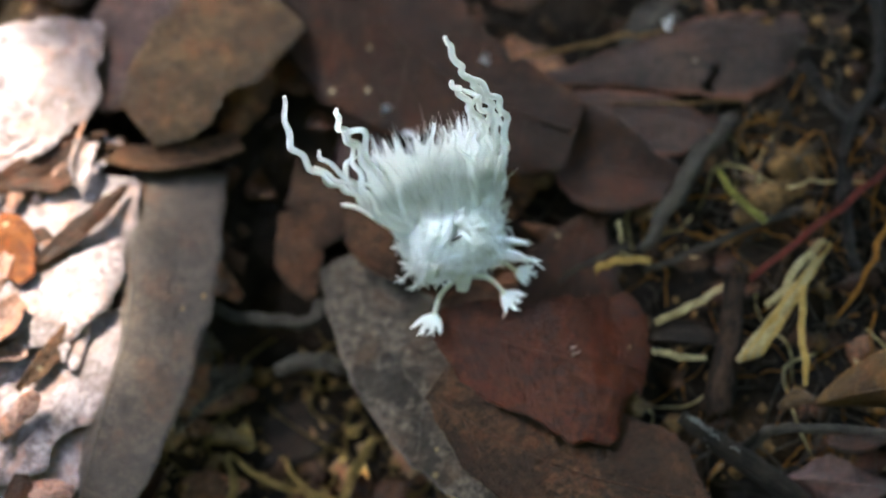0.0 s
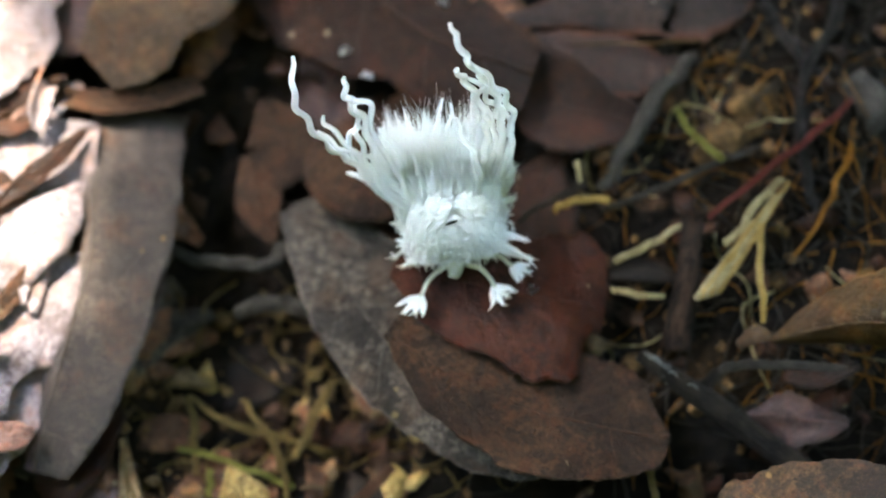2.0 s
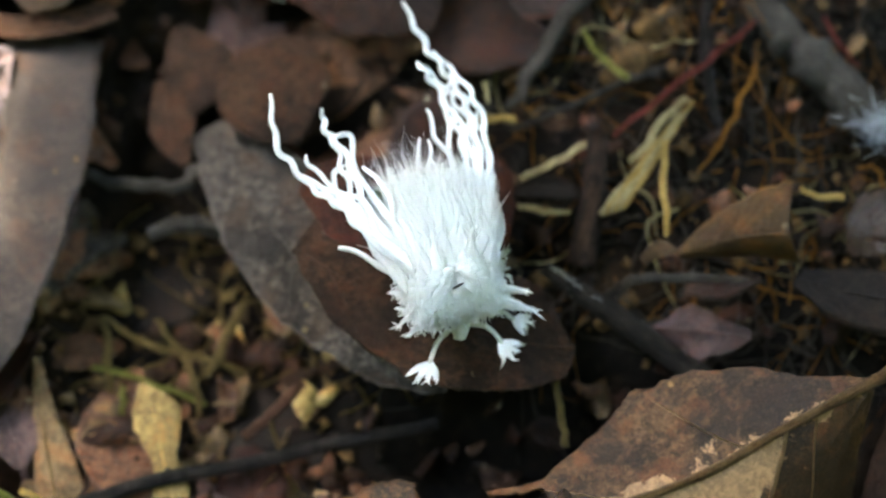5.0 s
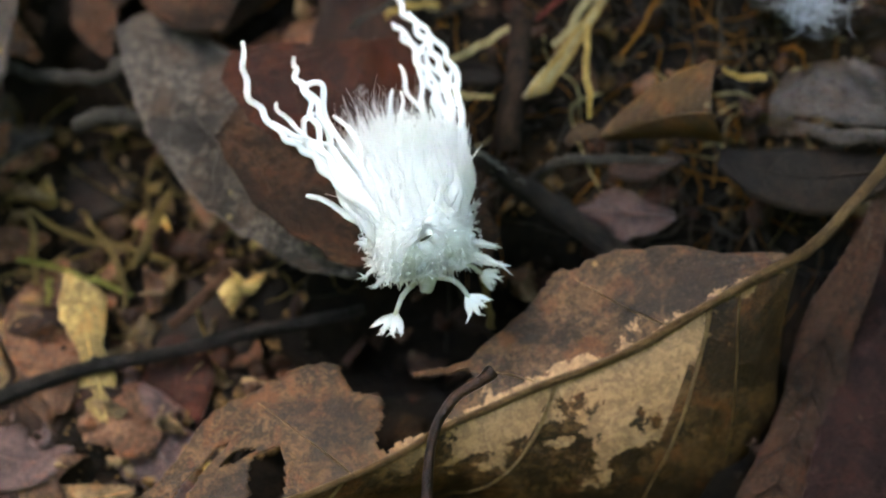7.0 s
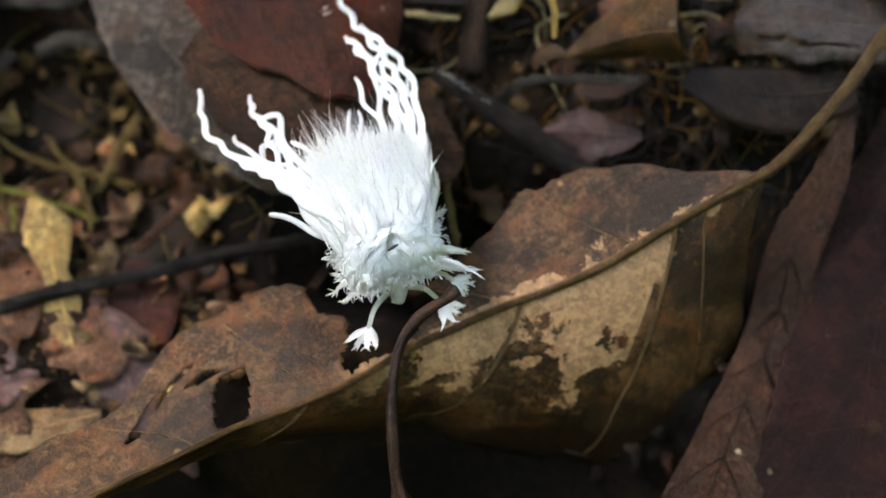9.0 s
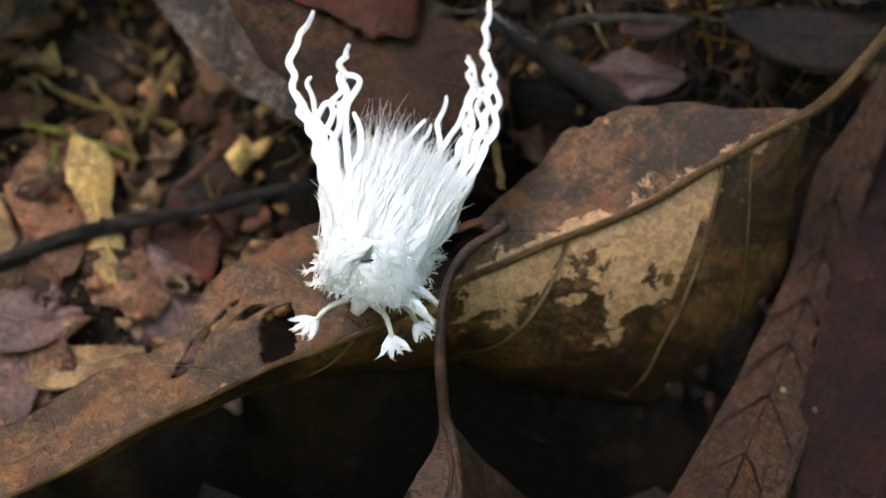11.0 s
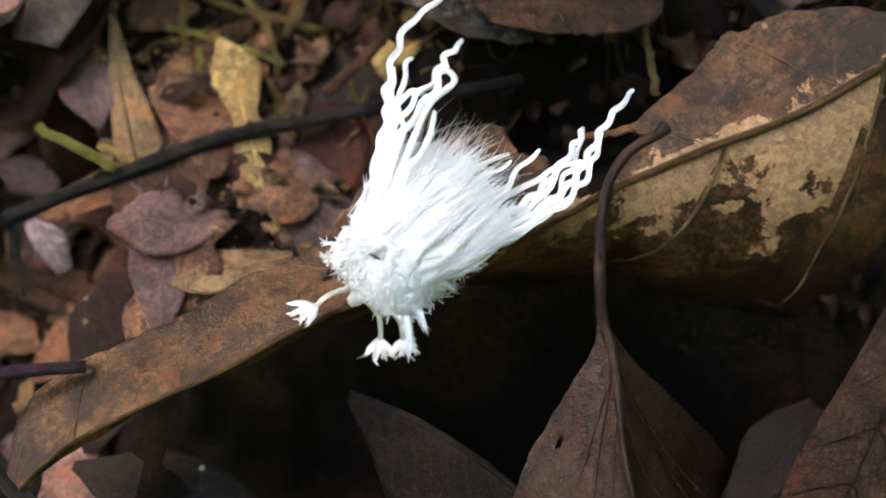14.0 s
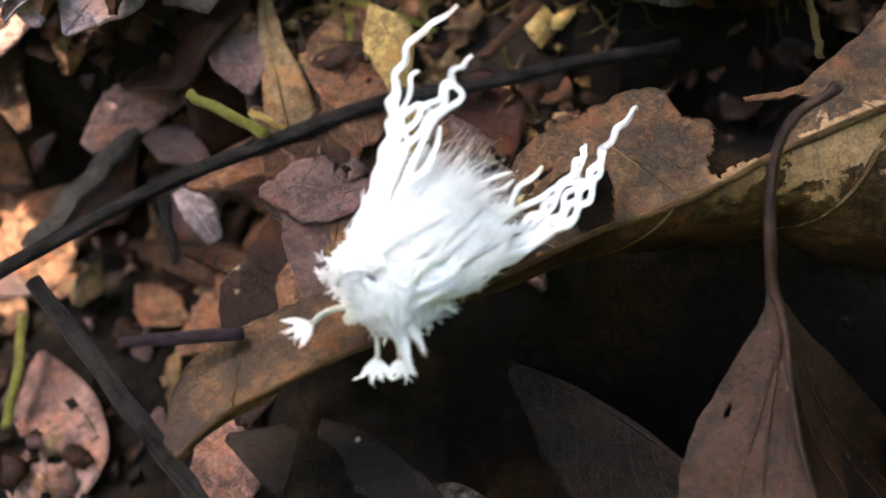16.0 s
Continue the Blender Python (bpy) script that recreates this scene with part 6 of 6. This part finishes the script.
    filament([(0.35, 0.62, 0.57), (0.46, 1.05, 0.65), (0.45, 1.36, 0.7), (0.38, 1.68, 0.77), (0.49, 1.79, 0.79)], 0.034, 0.014, 3.0, on=right)
    filament(long, 0.04, 0.028, 7.5, 0.76, (0.08, 0.0, 0.03), on=right)
    filament(second, 0.036, 0.03, 6.5, 0.82, (0.1, 0.02, -0.03), on=right)
    filament(second, 0.036, 0.024, 3.8, 0.66, (-0.1, 0.02, 0.03), on=right)
    filament([(0.26, 0.5, 0.58), (0.3, 0.75, 0.66), (0.3, 1.0, 0.72), (0.22, 1.3, 0.8), (0.2, 1.55, 0.84)], 0.034, 0.02, 3.4, on=right)
    filament([(0.42, 0.5, 0.53), (0.53, 0.82, 0.6), (0.59, 1.08, 0.65), (0.58, 1.32, 0.69), (0.59, 1.5, 0.73)], 0.03, 0.02, 3.0, on=right)
    for x, y, bow, size in ((0.09, 1.34, -0.1, 0.028), (0.15, 1.3, -0.04, 0.026), (0.05, 1.13, -0.12, 0.028), (-0.04, 1.05, -0.06, 0.026), (0.2, 1.08, 0.03, 0.026)):
        filament([(0.04 + 0.3 * x, 0.48, 0.63), (0.5 * x + 0.5 * bow, 0.72, 0.69), (0.6 * x + bow, 0.92, 0.75), (x + 0.4 * bow, y - 0.14, 0.52 + 0.21 * y), (x, y, 0.54 + 0.22 * y)], size, 0.01, 2.0, on=fan)

    def leg(hip, knee, foot, flake_size, seed):
        at = V(*hip)
        ob = part("leg", [rope([at, V(*knee), V(*foot)], [0.026, 0.02, 0.018], 7, 12, 0.012, seed)], CREAM, root, at=at)
        ob.location = at * CM
        way = (V(*foot) - V(*knee)).normalized()
        flat_way = V(way.x, way.y, 0.3 * way.z).normalized()
        across = V(-flat_way.y, flat_way.x, 0)
        scraps, base = [], V(*knee).lerp(V(*foot), 0.6)
        for k, lean in enumerate((-0.75, -0.2, 0.25, 0.8)):
            far = (flat_way + across * lean).normalized()
            tip = base + far * (flake_size * rnd.uniform(0.85, 1.15))
            scraps.append(rope([base, base.lerp(tip, 0.55) + V(0, 0, 0.014), tip], [0.012, 0.03, 0.012], 8, 7, 0.006, k + seed, 0.22))
            for _ in range(9):
                s = base.lerp(tip, rnd.uniform(0.4, 1.0)) + across * rnd.gauss(0, 0.012)
                e = s + far * flake_size * rnd.uniform(0.12, 0.3) + across * rnd.gauss(0, 0.02) + V(0, 0, rnd.gauss(0.0, 0.008))
                scraps.append(rope([s, s.lerp(e, 0.5), e], [0.009, 0.007, 0.001], 3, 3))
        tagged(part("wax_flake", scraps, WAX, ob, "broad white wax flakes on the foot", at=at), kind="stuff")
        return ob, at

    legs = [
        leg((-0.05, -0.04, 0.2), (-0.18, -0.13, 0.17), (-0.3, -0.28, 0.04), 0.19, 1),
        leg((0.12, -0.04, 0.2), (0.25, -0.11, 0.17), (0.34, -0.25, 0.04), 0.17, 2),
        leg((0.26, 0.05, 0.18), (0.4, 0.01, 0.16), (0.49, -0.05, 0.05), 0.15, 3),
    ]
    return root, legs, spike, [(left, 7, 1.0), (right, 8, 1.0), (fan, 9, 0.88)] + ruffs


NYMPH, LEGS, SPIKE, TAIL = insect()

# seconds; place in cm; lift, roll and heading of the body in degrees; how far the left bundle, the right bundle and the mane are raised
STEPS = [
    (0, -0.038, -2.790, 0.420, -7.2, -2.8, 17.5, 48.2, 78.1, 69.3),
    (0.5, 0.073, -2.897, 0.425, -9.4, -3.4, 5.4, 53.5, 81.9, 67.7),
    (1, 0.042, -3.022, 0.430, -11.6, 0.3, 2.2, 58.4, 84.3, 73.8),
    (1.5, 0.198, -3.058, 0.435, -9.3, -4.0, 4.9, 53.4, 83.9, 73.2),
    (2, 0.269, -3.207, 0.440, -9.0, -4.4, 5.8, 50.1, 80.4, 65.2),
    (2.5, 0.319, -3.340, 0.445, -8.6, -4.7, 7.7, 46.1, 76.5, 61.3),
    (3, 0.434, -3.536, 0.450, -7.3, -5.1, 7.0, 39.3, 71.8, 59.0),
    (5.5, 1.200, -4.697, 0.450, -5.7, 0.8, 18.1, -5.1, -6.4, -6.3),
    (6, 1.330, -4.900, 0.433, -5.1, -0.3, 15.3, -5.6, -9.8, -3.9),
    (6.5, 1.467, -4.990, 0.417, -5.8, -2.2, 20.6, -8.9, -14.8, -6.4),
    (7, 1.413, -5.044, 0.400, -6.1, 0.7, 14.3, -5.9, -4.6, -3.7),
    (7.5, 1.487, -5.271, 0.380, -7.5, -0.4, 25.2, -2.5, 4.7, 9.2),
    (8, 1.517, -5.404, 0.300, -7.7, -0.1, 18.3, -0.2, 4.0, 6.5),
    (8.5, 1.584, -5.742, 0.280, -8.6, -0.8, 19.6, -16.0, -4.5, -9.0),
    (9, 1.484, -5.750, 0.260, -8.6, -0.8, 17.6, -24.0, -5.0, -15.0),
    (11.5, 0.663, -6.537, 0.120, -8.5, -1.4, -24.0, 2.8, -2.3, -3.9),
    (12, 0.509, -6.742, 0.120, -7.2, -0.3, -27.5, 12.9, -1.9, 0.5),
    (12.5, 0.510, -6.919, 0.120, -6.2, 0.8, -23.8, 10.3, -3.4, -0.8),
    (13, 0.274, -6.979, 0.120, -6.9, 0.2, -30.2, 11.9, -3.8, -1.4),
    (13.5, 0.070, -6.999, 0.120, -9.6, -1.6, -43.0, 10.8, -5.5, 1.8),
    (14, -0.257, -7.073, 0.120, -9.6, -2.6, -44.0, 4.4, -9.3, -8.0),
    (14.5, -0.612, -7.134, 0.120, -9.5, -2.1, -44.4, 1.8, -10.5, -8.2),
    (15, -1.004, -7.274, 0.120, -8.4, 0.2, -42.9, -2.3, -12.2, -10.4),
    (15.5, -1.234, -7.361, 0.120, -8.5, 0.8, -46.6, -5.7, -16.4, -16.6),
    (16, -1.440, -7.499, 0.120, -7.7, 2.0, -43.1, -4.4, -13.4, -14.6),
]


def motions():
    walk(NYMPH, [(t, pose(x * CM, y * CM, z * CM) @ pose(0, 0, 0, 0, 0, heading) @ pose(0, 0, 0, lift) @ pose(0, 0, 0, 0, roll)) for t, x, y, z, lift, roll, heading, *_ in STEPS])
    for ob, k, share in TAIL:
        walk(ob, [(row[0], pose(*(HINGE * CM)) @ pose(0, 0, 0, share * row[k])) for row in STEPS])
    # the loose side filament is drawn in to the others as the insect turns
    walk(SPIKE, [(t, pose(*(HINGE * CM)) @ pose(0, 0, 0, 0, 0, turn)) for t, turn in ((0, 0), (9, 0), (11.3, -42), (16, -42))])
    for k, (ob, hip) in enumerate(LEGS):
        rows = []
        for n in range(81):
            t = n * 0.2
            beat = math.sin(2 * math.pi * (t / 1.0 + 0.5 * (k % 2)))
            raise_up = max(0.0, math.cos(2 * math.pi * (t / 1.0 + 0.5 * (k % 2))))
            tuck = (24, 14, 0)[k] * ease((t - 13.1) / 0.8)
            rows.append((t, pose(hip.x * CM, hip.y * CM, hip.z * CM, 0, 0, 13 * beat + tuck) @ pose(0, 0, 0, -6 * raise_up)))
        walk(ob, rows)

motions()
